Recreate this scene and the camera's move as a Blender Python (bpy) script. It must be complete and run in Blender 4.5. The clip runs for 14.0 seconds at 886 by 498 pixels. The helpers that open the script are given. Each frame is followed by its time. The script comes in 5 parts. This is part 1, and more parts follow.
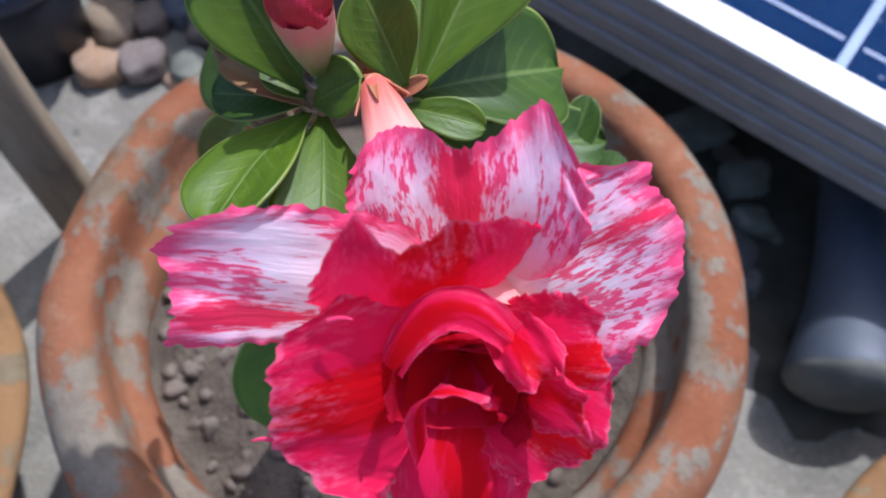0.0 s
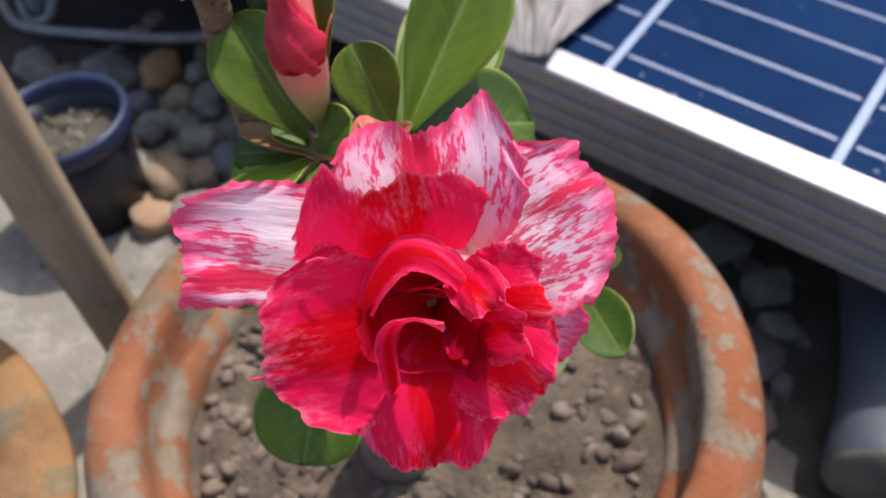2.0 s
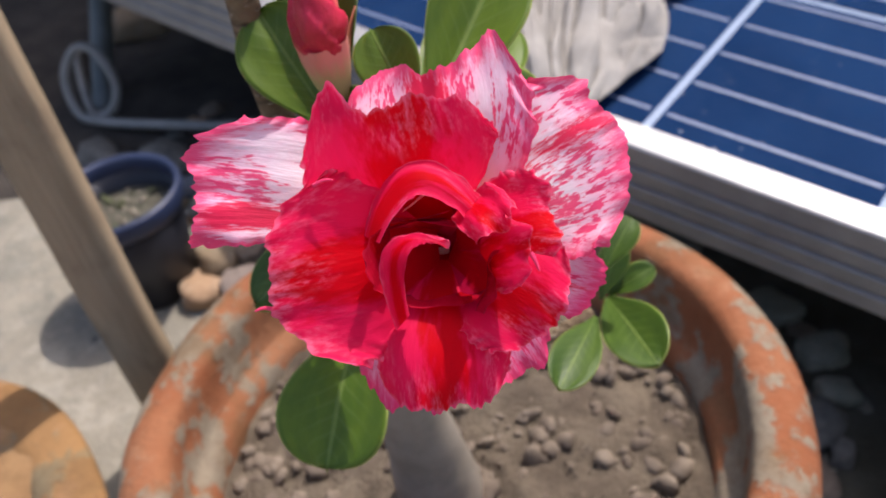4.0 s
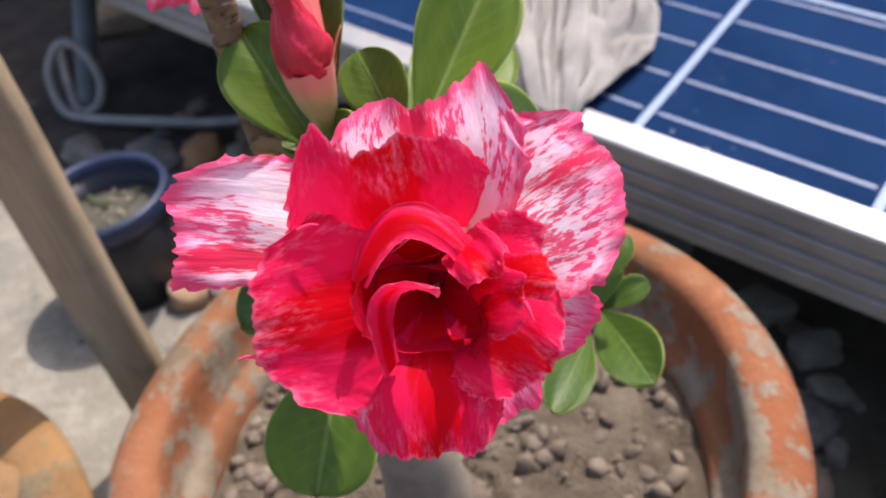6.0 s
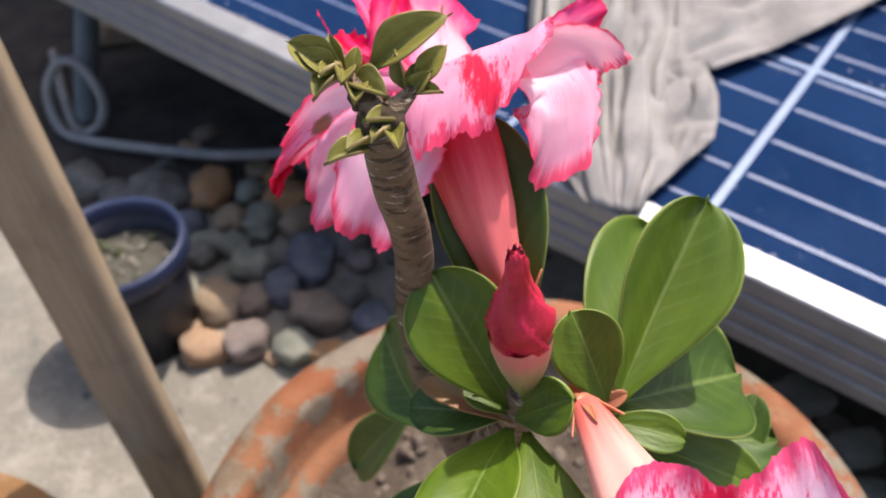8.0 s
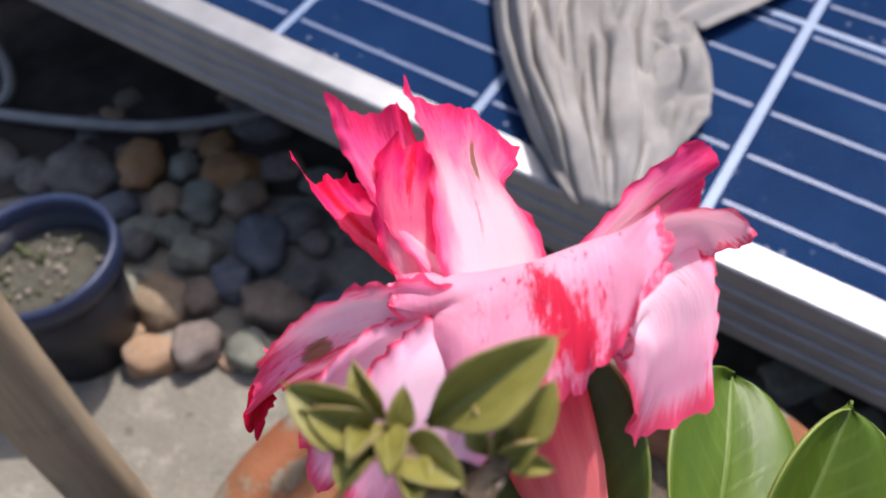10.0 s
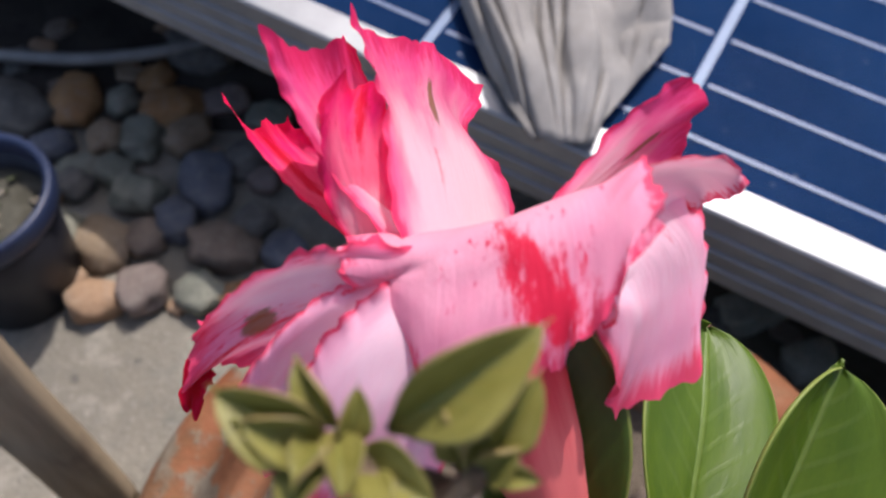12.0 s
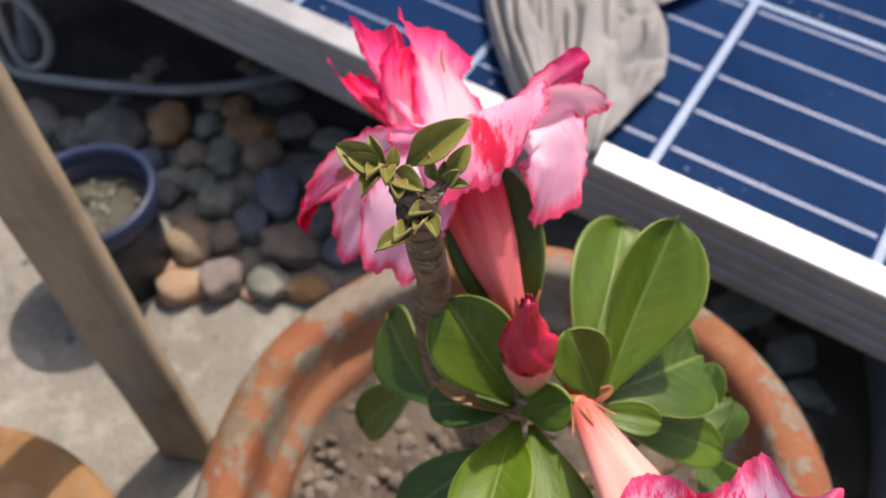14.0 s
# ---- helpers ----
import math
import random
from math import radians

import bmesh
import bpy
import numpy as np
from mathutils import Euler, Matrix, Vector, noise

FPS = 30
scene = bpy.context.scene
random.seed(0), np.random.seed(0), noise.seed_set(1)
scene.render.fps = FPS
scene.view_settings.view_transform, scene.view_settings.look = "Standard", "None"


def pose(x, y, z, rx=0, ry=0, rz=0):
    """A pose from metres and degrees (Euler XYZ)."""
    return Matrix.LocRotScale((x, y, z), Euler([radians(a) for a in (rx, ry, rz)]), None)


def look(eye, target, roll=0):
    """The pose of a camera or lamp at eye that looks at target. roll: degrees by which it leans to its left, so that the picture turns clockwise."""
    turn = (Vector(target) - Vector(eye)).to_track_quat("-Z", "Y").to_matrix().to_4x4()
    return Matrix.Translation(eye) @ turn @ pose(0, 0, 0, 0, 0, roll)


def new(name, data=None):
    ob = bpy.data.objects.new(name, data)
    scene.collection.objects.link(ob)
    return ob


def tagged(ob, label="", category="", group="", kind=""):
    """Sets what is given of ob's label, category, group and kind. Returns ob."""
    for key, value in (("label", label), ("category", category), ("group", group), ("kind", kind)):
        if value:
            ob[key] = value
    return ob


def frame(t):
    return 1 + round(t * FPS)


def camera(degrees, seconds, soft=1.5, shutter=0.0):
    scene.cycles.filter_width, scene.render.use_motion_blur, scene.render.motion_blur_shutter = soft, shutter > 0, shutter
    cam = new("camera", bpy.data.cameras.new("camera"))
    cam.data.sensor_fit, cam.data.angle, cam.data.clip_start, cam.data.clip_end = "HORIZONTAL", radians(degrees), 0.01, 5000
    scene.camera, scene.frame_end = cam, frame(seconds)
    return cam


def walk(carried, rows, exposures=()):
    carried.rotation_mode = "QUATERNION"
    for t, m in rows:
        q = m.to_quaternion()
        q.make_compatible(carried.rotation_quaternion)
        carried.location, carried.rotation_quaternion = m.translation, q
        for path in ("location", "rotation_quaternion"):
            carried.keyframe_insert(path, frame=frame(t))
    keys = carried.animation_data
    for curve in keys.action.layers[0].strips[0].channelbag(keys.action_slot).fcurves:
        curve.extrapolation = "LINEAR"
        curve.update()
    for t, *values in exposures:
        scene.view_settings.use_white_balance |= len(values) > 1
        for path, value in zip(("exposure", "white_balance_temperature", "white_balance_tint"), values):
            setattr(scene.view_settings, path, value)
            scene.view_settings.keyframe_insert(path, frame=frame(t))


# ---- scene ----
cam = camera(53.9, 14.0, 1.8)
cam.data.dof.use_dof = True
cam.data.dof.focus_distance = 0.175
cam.data.dof.aperture_fstop = 20.0
PATH = [
    (0, (0.017, 0.023, 0.561), (-0.03, 1.017, -1.175), -1.6),
    (0.5, (0.02, 0.011, 0.562), (-0.023, 1.035, -1.156), -0.1),
    (1, (0.023, -0.004, 0.559), (-0.08, 1.121, -1.092), -4.3),
    (1.5, (0.033, -0.009, 0.559), (-0.109, 1.222, -1.01), -6.7),
    (2, (0.035, -0.025, 0.561), (-0.128, 1.287, -0.939), -7.7),
    (2.5, (0.041, -0.029, 0.548), (-0.147, 1.331, -0.906), -8.8),
    (3, (0.041, -0.029, 0.543), (-0.171, 1.376, -0.864), -9.6),
    (3.5, (0.042, -0.041, 0.536), (-0.202, 1.408, -0.821), -10.4),
    (4, (0.042, -0.049, 0.534), (-0.231, 1.439, -0.774), -10.5),
    (6.5, (0.042, -0.026, 0.542), (-0.2, 1.426, -0.811), -10.3),
    (7, (0.024, -0.005, 0.552), (-0.172, 1.433, -0.823), -8.3),
    (7.5, (0.002, 0.004, 0.559), (-0.169, 1.441, -0.821), -6.6),
    (8, (-0.019, 0.028, 0.578), (-0.179, 1.474, -0.794), -5.6),
    (10.5, (-0.041, 0.137, 0.578), (-0.038, 1.357, -1.007), -4.9),
    (11, (-0.043, 0.145, 0.566), (-0.01, 1.313, -1.057), -4.2),
    (11.5, (-0.047, 0.139, 0.566), (-0.002, 1.286, -1.071), -3.6),
    (12, (-0.041, 0.136, 0.567), (0.019, 1.287, -1.068), -2.6),
    (12.5, (-0.042, 0.124, 0.571), (0.019, 1.285, -1.056), -2.3),
    (13, (-0.036, 0.104, 0.586), (0.014, 1.282, -1.029), -2.4),
    (13.5, (-0.035, 0.072, 0.609), (-0.014, 1.283, -0.983), -3.2),
    (14, (-0.034, 0.032, 0.63), (-0.076, 1.292, -0.923), -4.9),
]
walk(cam, [(t, look(eye, target, roll)) for t, eye, target, roll in PATH], [(0.0, 0.40, 5200, 15), (1.0, 0.44, 5650, 15), (3.0, 0.48, 6250, 16), (6.5, 0.74, 6250, 16), (7.5, 0.72, 6250, 16), (8.0, 0.70, 6300, 16), (10.5, 0.36, 6000, 16), (12.0, 0.20, 6000, 16), (13.0, 0.20, 6150, 15), (13.5, 0.28, 6350, 16), (14.0, 0.48, 6450, 16)])

# ---- light ----
SUN_DIR = Vector((0.29, 0.38, 0.88)).normalized()
SUN_ELEV = math.asin(SUN_DIR.z)
SUN_ROT = math.atan2(SUN_DIR.x, SUN_DIR.y)
world = bpy.data.worlds.new("sky")
scene.world = world
world.use_nodes = True
wn = world.node_tree.nodes
sky = wn.new("ShaderNodeTexSky")
sky.sky_type = "NISHITA"
sky.sun_disc = False
sky.sun_elevation = SUN_ELEV
sky.sun_rotation = SUN_ROT
sky.dust_density = 4.0
world.node_tree.links.new(sky.outputs["Color"], wn["Background"].inputs["Color"])
wn["Background"].inputs["Strength"].default_value = 0.15
sun_data = bpy.data.lights.new("sun", "SUN")
sun_data.energy = 3.5
sun_data.angle = radians(0.6)
sun_data.color = (1.0, 0.92, 0.82)
sun = new("sun", sun_data)
sun.matrix_world = look(SUN_DIR * 5, (0, 0, 0))

# ---- materials ----


class Mat:
    """A node material under construction: m.n() adds a node, m.link() joins sockets."""

    def __init__(self, name, rough=0.6, metal=0.0, spec=0.5):
        self.mat = bpy.data.materials.new(name)
        self.mat.use_nodes = True
        self.tree = self.mat.node_tree
        self.bsdf = self.tree.nodes["Principled BSDF"]
        self.bsdf.inputs["Roughness"].default_value = rough
        self.bsdf.inputs["Metallic"].default_value = metal
        self.bsdf.inputs["Specular IOR Level"].default_value = spec
        self.co = self.tree.nodes.new("ShaderNodeTexCoord")
        self.info = self.tree.nodes.new("ShaderNodeObjectInfo")

    def n(self, kind, **ins):
        node = self.tree.nodes.new("ShaderNode" + kind)
        for k, v in ins.items():
            self.put(node.inputs[k.replace("_", " ")], v)
        return node

    def put(self, socket, v):
        if isinstance(v, bpy.types.NodeSocket):
            self.tree.links.new(v, socket)
        elif isinstance(v, tuple) and len(v) == 3 and socket.type == "RGBA":
            socket.default_value = (*v, 1)
        else:
            socket.default_value = v

    def math(self, op, a, b=0.0, clamp=False):
        node = self.tree.nodes.new("ShaderNodeMath")
        node.operation = op
        node.use_clamp = clamp
        self.put(node.inputs[0], a)
        self.put(node.inputs[1], b)
        return node.outputs[0]

    def step(self, v, lo, hi):
        """0 below lo, 1 above hi, smooth between."""
        node = self.tree.nodes.new("ShaderNodeMapRange")
        node.interpolation_type = "SMOOTHSTEP"
        self.put(node.inputs["Value"], v)
        node.inputs["From Min"].default_value = lo
        node.inputs["From Max"].default_value = hi
        return node.outputs["Result"]

    def mix(self, fac, a, b):
        node = self.tree.nodes.new("ShaderNodeMix")
        node.data_type = "RGBA"
        self.put(node.inputs["Factor"], fac)
        self.put(node.inputs["A"], a)
        self.put(node.inputs["B"], b)
        return node.outputs["Result"]

    def noise(self, scale, detail=4.0, rough=0.55, vec=None, seed=0.0):
        node = self.tree.nodes.new("ShaderNodeTexNoise")
        node.noise_dimensions = "4D"
        node.inputs["Scale"].default_value = scale
        node.inputs["Detail"].default_value = detail
        node.inputs["Roughness"].default_value = rough
        self.put(node.inputs["W"], seed)
        self.tree.links.new(vec if vec is not None else self.co.outputs["Object"], node.inputs["Vector"])
        return node.outputs["Fac"]

    def bump(self, height, strength=0.4, dist=0.002):
        node = self.n("Bump", Height=height, Strength=strength, Distance=dist)
        self.tree.links.new(node.outputs["Normal"], self.bsdf.inputs["Normal"])
        return node

    def color(self, c):
        self.put(self.bsdf.inputs["Base Color"], c)

    def uv(self):
        """The u (along) and v (across, -1 to 1) of petals and leaves."""
        sep = self.n("SeparateXYZ", Vector=self.co.outputs["UV"])
        return sep.outputs["X"], self.math("SUBTRACT", self.math("MULTIPLY", sep.outputs["Y"], 2.0), 1.0)

    def stretched(self, x, y, rnd=True):
        """A vector from u and v scaled by x and y, shifted per object."""
        u, v = self.uv()
        off = self.math("MULTIPLY", self.info.outputs["Random"], 37.0 if rnd else 0.0)
        return self.n("CombineXYZ", X=self.math("MULTIPLY", u, x), Y=self.math("MULTIPLY", v, y), Z=off).outputs["Vector"]

    def translucent(self, colour, amount):
        t = self.n("BsdfTranslucent", Color=colour)
        mixer = self.n("MixShader", Fac=amount)
        out = self.tree.nodes["Material Output"]
        self.tree.links.new(self.bsdf.outputs["BSDF"], mixer.inputs[1])
        self.tree.links.new(t.outputs["BSDF"], mixer.inputs[2])
        self.tree.links.new(mixer.outputs["Shader"], out.inputs["Surface"])


def simple(name, c1, c2, scale, rough=0.6, bump=0.3, dist=0.002, metal=0.0, spec=0.5, fine=None):
    """A surface that wanders between two colours, with fine relief."""
    m = Mat(name, rough, metal, spec)
    big = m.noise(scale, 5.0, 0.6)
    small = m.noise(fine or scale * 9, 3.0, 0.6)
    c = m.mix(m.step(big, 0.3, 0.7), c1, c2)
    m.color(m.mix(m.math("MULTIPLY", small, 0.35), c, tuple(x * 0.55 for x in c1)))
    m.bump(m.math("ADD", big, m.math("MULTIPLY", small, 0.5)), bump, dist)
    return m.mat


def stone_mat(name, c1, c2):
    """River stone with faint banding, pits and a film of pale dust on its upper side."""
    m = Mat(name, 0.82, spec=0.25)
    big = m.noise(34.0, 5.0, 0.6, seed=m.math("MULTIPLY", m.info.outputs["Random"], 20.0))
    small = m.noise(260.0, 4.0, 0.65)
    col = m.mix(m.step(big, 0.3, 0.7), c1, c2)
    col = m.mix(m.math("MULTIPLY", m.step(small, 0.45, 0.7), 0.45), col, tuple(x * 0.5 for x in c1))
    grey = m.math("MULTIPLY", m.step(m.noise(70.0, 5.0, 0.7, seed=6.0), 0.48, 0.66), 0.30)
    m.color(m.mix(grey, col, (0.30, 0.275, 0.235)))
    m.bump(m.math("ADD", big, m.math("MULTIPLY", small, 0.6)), 0.6, 0.003)
    return m.mat


def concrete():
    m = Mat("concrete", 0.85)
    a = m.noise(5.0, 6.0, 0.6)
    b = m.noise(60.0, 4.0, 0.7)
    c = m.noise(300.0, 2.0, 0.6)
    col = m.mix(m.step(a, 0.3, 0.7), (0.178, 0.161, 0.123), (0.266, 0.243, 0.190))
    patchy = m.noise(23.0, 6.0, 0.68, seed=9.0)
    col = m.mix(m.math("MULTIPLY", m.step(patchy, 0.50, 0.62), 0.55), col, (0.335, 0.311, 0.252))
    col = m.mix(m.math("MULTIPLY", m.step(b, 0.45, 0.75), 0.40), col, (0.13, 0.125, 0.11))
    stain = m.step(m.noise(9.0, 6.0, 0.70, seed=4.0), 0.50, 0.62)
    col = m.mix(m.math("MULTIPLY", stain, 0.55), col, (0.10, 0.105, 0.088))
    col = m.mix(m.math("MULTIPLY", m.step(c, 0.52, 0.72), 0.35), col, (0.42, 0.39, 0.335))
    spots = m.n("TexVoronoi", Vector=m.co.outputs["Object"], Scale=24.0)
    spot = m.math("MULTIPLY", m.step(m.math("ADD", spots.outputs["Distance"], m.math("MULTIPLY", b, 0.14)), 0.22, 0.15), m.step(m.noise(14.0, 2.0), 0.50, 0.60))
    col = m.mix(m.math("MULTIPLY", spot, 0.8), col, (0.05, 0.05, 0.045))
    m.color(col)
    m.bump(m.math("ADD", b, m.math("MULTIPLY", c, 0.5)), 0.8, 0.004)
    return m.mat


def terracotta(name, c1, c2, lichen, amount, seed):
    """Fired clay, worn and stained, with a thin grey-green crust of dried lime and algae in soft patches."""
    m = Mat(name, 0.88, spec=0.22)
    a = m.noise(14.0, 5.0, 0.6, seed=seed)
    b = m.noise(120.0, 4.0, 0.65, seed=seed)
    speck = m.noise(420.0, 3.0, 0.6, seed=seed)
    col = m.mix(m.step(a, 0.3, 0.68), c1, c2)
    col = m.mix(m.math("MULTIPLY", b, 0.35), col, tuple(x * 0.5 for x in c1))
    pale = m.step(m.noise(46.0, 5.0, 0.65, seed=seed + 11.0), 0.54, 0.70)
    col = m.mix(m.math("MULTIPLY", pale, 0.35), col, (0.33, 0.20, 0.12))
    crust = m.noise(26.0, 6.0, 0.58, seed=seed + 3.0)
    mask = m.step(m.math("ADD", crust, m.math("MULTIPLY", m.math("SUBTRACT", b, 0.5), 0.16)), 0.565 - amount, 0.625 - amount)
    grey = m.mix(m.step(b, 0.3, 0.7), lichen, tuple(x * 1.35 for x in lichen))
    dark = m.step(m.noise(17.0, 6.0, 0.70, seed=seed + 7.0), 0.49, 0.66)
    col = m.mix(m.math("MULTIPLY", mask, 0.85), col, grey)
    col = m.mix(m.math("MULTIPLY", dark, 0.60), col, (0.13, 0.075, 0.032))
    m.color(m.mix(m.math("MULTIPLY", m.step(speck, 0.56, 0.72), 0.35), col, (0.07, 0.05, 0.03)))
    m.bump(m.math("ADD", m.math("MULTIPLY", mask, 0.16), m.math("ADD", m.math("MULTIPLY", b, 0.7), m.math("MULTIPLY", speck, 0.25))), 0.8, 0.0025)
    return m.mat


def petal_variegated(name, pale, hot, amount, wedge, middle=0.0, edge=0.84, thin=0.3, root=(0.88, 0.74, 0.56), wash=0.7, slant=0.0, decay=None, reach=(0.12, 0.40), tooth=0.35):
    """Pale petal with short hot dashes that run outwards, a hot rim, and a ragged hot blotch round v = middle."""
    m = Mat(name, 0.55, spec=0.18)
    m.bsdf.inputs["Sheen Weight"].default_value = 0.06
    m.bsdf.inputs["Sheen Tint"].default_value = (*pale, 1)
    u, v = m.uv()
    av = m.math("ABSOLUTE", v)
    dash = m.noise(1.0, 3.0, 0.6, m.stretched(8.0, 17.0))
    fine = m.noise(1.0, 2.0, 0.6, m.stretched(22.0, 40.0))
    cloud = m.noise(1.0, 3.0, 0.6, m.stretched(3.2, 2.6))
    ragged = m.math("ADD", m.math("MULTIPLY", m.math("SUBTRACT", dash, 0.5), 0.9), m.math("MULTIPLY", m.math("SUBTRACT", fine, 0.5), 0.5))
    out = m.math("MAXIMUM", av, u)
    zone = m.math("MULTIPLY", m.math("MULTIPLY", m.step(u, 0.20, 0.52), amount), m.step(cloud, 0.28, 0.60))
    s = m.step(m.math("ADD", ragged, zone), 0.25, 0.37)
    rim = m.step(m.math("ADD", out, m.math("MULTIPLY", ragged, tooth)), edge - 0.05, 0.985)
    away = m.math("ABSOLUTE", m.math("SUBTRACT", m.math("SUBTRACT", v, m.math("MULTIPLY", m.math("SUBTRACT", u, 0.6), slant)), middle))
    width = m.math("MULTIPLY", m.math("MULTIPLY", m.step(u, 0.34, 0.72), m.step(u, 1.10, 0.86)), wedge)
    blotch = m.step(m.math("ADD", m.math("SUBTRACT", width, away), m.math("MULTIPLY", ragged, 0.55)), -0.03, 0.14)
    blotch = m.math("MULTIPLY", blotch, m.step(u, 0.30, 0.42))
    mask = m.math("MAXIMUM", m.math("MAXIMUM", m.math("MULTIPLY", s, 0.86), m.math("MULTIPLY", rim, 0.82)), m.math("MULTIPLY", blotch, 0.95), True)
    base = m.mix(m.step(m.math("ADD", u, m.math("MULTIPLY", m.math("SUBTRACT", cloud, 0.5), 0.3)), *reach), root, pale)
    glow = m.math("MULTIPLY", m.step(m.math("ADD", out, m.math("MULTIPLY", m.math("SUBTRACT", cloud, 0.5), 0.7)), 0.46, 0.98), wash)
    base = m.mix(glow, base, (0.94, 0.45 * pale[1] + 0.55 * hot[1] - 0.14, 0.45 * pale[2] + 0.55 * hot[2]))
    col = m.mix(mask, base, m.mix(m.math("MULTIPLY", blotch, 0.7), hot, (hot[0], 0.5 * hot[1], 0.35 * hot[2])))
    if decay:
        du = m.math("DIVIDE", m.math("SUBTRACT", u, decay[0]), decay[2])
        dv = m.math("DIVIDE", m.math("SUBTRACT", v, decay[1]), decay[3])
        far = m.math("ADD", m.math("ADD", m.math("MULTIPLY", du, du), m.math("MULTIPLY", dv, dv)), m.math("MULTIPLY", ragged, 2.0))
        col = m.mix(m.math("MULTIPLY", m.step(far, 1.0, 0.5), 0.85), col, (0.24, 0.12, 0.035))
    m.color(col)
    pucker = m.noise(1.0, 3.0, 0.6, m.stretched(7.0, 9.0))
    vein = m.noise(1.0, 3.0, 0.6, m.stretched(3.0, 30.0))
    m.bump(m.math("ADD", pucker, m.math("MULTIPLY", vein, 0.5)), 0.30, 0.0010)
    m.translucent(col, thin)
    return m.mat


def petal_red(name, deep, rose, bloom, amount, thin=0.3):
    """Velvet petal: a scarlet band down its middle, rose towards the rim, pale strokes brushed in from the hem."""
    m = Mat(name, 0.5, spec=0.07)
    m.bsdf.inputs["Sheen Weight"].default_value = 0.02
    m.bsdf.inputs["Sheen Tint"].default_value = (1.0, 0.2, 0.35, 1)
    u, v = m.uv()
    av = m.math("ABSOLUTE", v)
    dash = m.noise(1.0, 4.0, 0.65, m.stretched(5.0, 8.0))
    fine = m.noise(1.0, 3.0, 0.6, m.stretched(16.0, 24.0))
    cloud = m.noise(1.0, 3.0, 0.6, m.stretched(1.8, 2.4))
    out = m.math("MAXIMUM", u, av)
    away = m.math("SUBTRACT", cloud, 0.5)
    ragged = m.math("ADD", m.math("MULTIPLY", m.math("SUBTRACT", dash, 0.5), 0.9), m.math("MULTIPLY", m.math("SUBTRACT", fine, 0.5), 0.4))
    band = m.math("ADD", m.math("ADD", m.math("MULTIPLY", m.math("ABSOLUTE", m.math("ADD", v, m.math("MULTIPLY", away, 1.6))), 0.9), m.math("MULTIPLY", u, 0.25)), m.math("MULTIPLY", ragged, 0.5))
    col = m.mix(m.step(band, 0.30, 0.62), deep, rose)
    zone = m.math("MULTIPLY", m.step(m.math("ADD", out, m.math("MULTIPLY", away, 1.5)), 0.62, 1.10), amount)
    s = m.math("MULTIPLY", m.step(m.math("ADD", m.math("MULTIPLY", dash, 0.6), m.math("MULTIPLY", fine, 0.4)), 0.46, 0.68), zone)
    col = m.mix(s, col, bloom)
    hem = m.step(m.math("ADD", out, m.math("MULTIPLY", m.math("SUBTRACT", dash, 0.5), 0.12)), 0.965, 0.995)
    col = m.mix(m.math("MULTIPLY", hem, 0.25), col, bloom)
    m.color(col)
    pucker = m.noise(1.0, 3.0, 0.6, m.stretched(5.0, 13.0))
    m.bump(m.math("ADD", pucker, m.math("MULTIPLY", fine, 0.35)), 0.32, 0.0009)
    m.translucent(col, thin)
    return m.mat


def tube_mat(name, foot, belly, mouth):
    """A flower tube that changes colour along its length, with faint lengthwise veins."""
    m = Mat(name, 0.45, spec=0.3)
    u, v = m.uv()
    vein = m.noise(1.0, 3.0, 0.6, m.stretched(1.2, 5.0))
    blur = m.math("ADD", u, m.math("MULTIPLY", m.math("SUBTRACT", vein, 0.5), 0.5))
    col = m.mix(m.step(blur, 0.02, 0.35), foot, belly)
    col = m.mix(m.step(blur, 0.45, 0.85), col, mouth)
    col = m.mix(m.math("MULTIPLY", m.step(vein, 0.5, 0.72), 0.12), col, tuple(x * 0.7 for x in foot))
    m.color(col)
    m.bump(vein, 0.15, 0.0008)
    m.translucent(col, 0.15)
    return m.mat


def leaf_green(name, dark, light, rough=0.32, thin=0.22, rim=(0.36, 0.42, 0.10)):
    """Waxy leaf: pale midrib and rim, faint side veins."""
    m = Mat(name, rough, spec=0.42)
    u, v = m.uv()
    av = m.math("ABSOLUTE", v)
    mott = m.noise(1.0, 4.0, 0.6, m.stretched(3.0, 2.5))
    fine = m.noise(1.0, 3.0, 0.6, m.stretched(60.0, 26.0))
    col = m.mix(m.step(mott, 0.3, 0.72), dark, light)
    wav = m.math("SINE", m.math("ADD", m.math("MULTIPLY", m.math("SUBTRACT", u, m.math("MULTIPLY", av, 0.26)), 58.0), m.math("MULTIPLY", mott, 3.2)))
    side = m.math("MULTIPLY", m.step(wav, 0.55, 1.0), m.step(av, 0.98, 0.10))
    rib = m.step(av, 0.06, 0.015)
    edge = m.step(av, 0.955, 0.985)
    col = m.mix(m.math("MULTIPLY", side, 0.16), col, (0.22, 0.30, 0.08))
    col = m.mix(m.math("MULTIPLY", rib, 0.42), col, (0.27, 0.36, 0.09))
    col = m.mix(m.math("MULTIPLY", edge, 0.75), col, rim)
    col = m.mix(m.math("MULTIPLY", fine, 0.25), col, tuple(x * 0.6 for x in dark))
    m.color(col)
    m.bump(m.math("ADD", m.math("MULTIPLY", side, -0.10), m.math("ADD", m.math("MULTIPLY", rib, -0.8), m.math("MULTIPLY", mott, 1.2))), 0.35, 0.0010)
    m.translucent(m.mix(0.5, col, (0.22, 0.38, 0.01)), thin)
    return m.mat


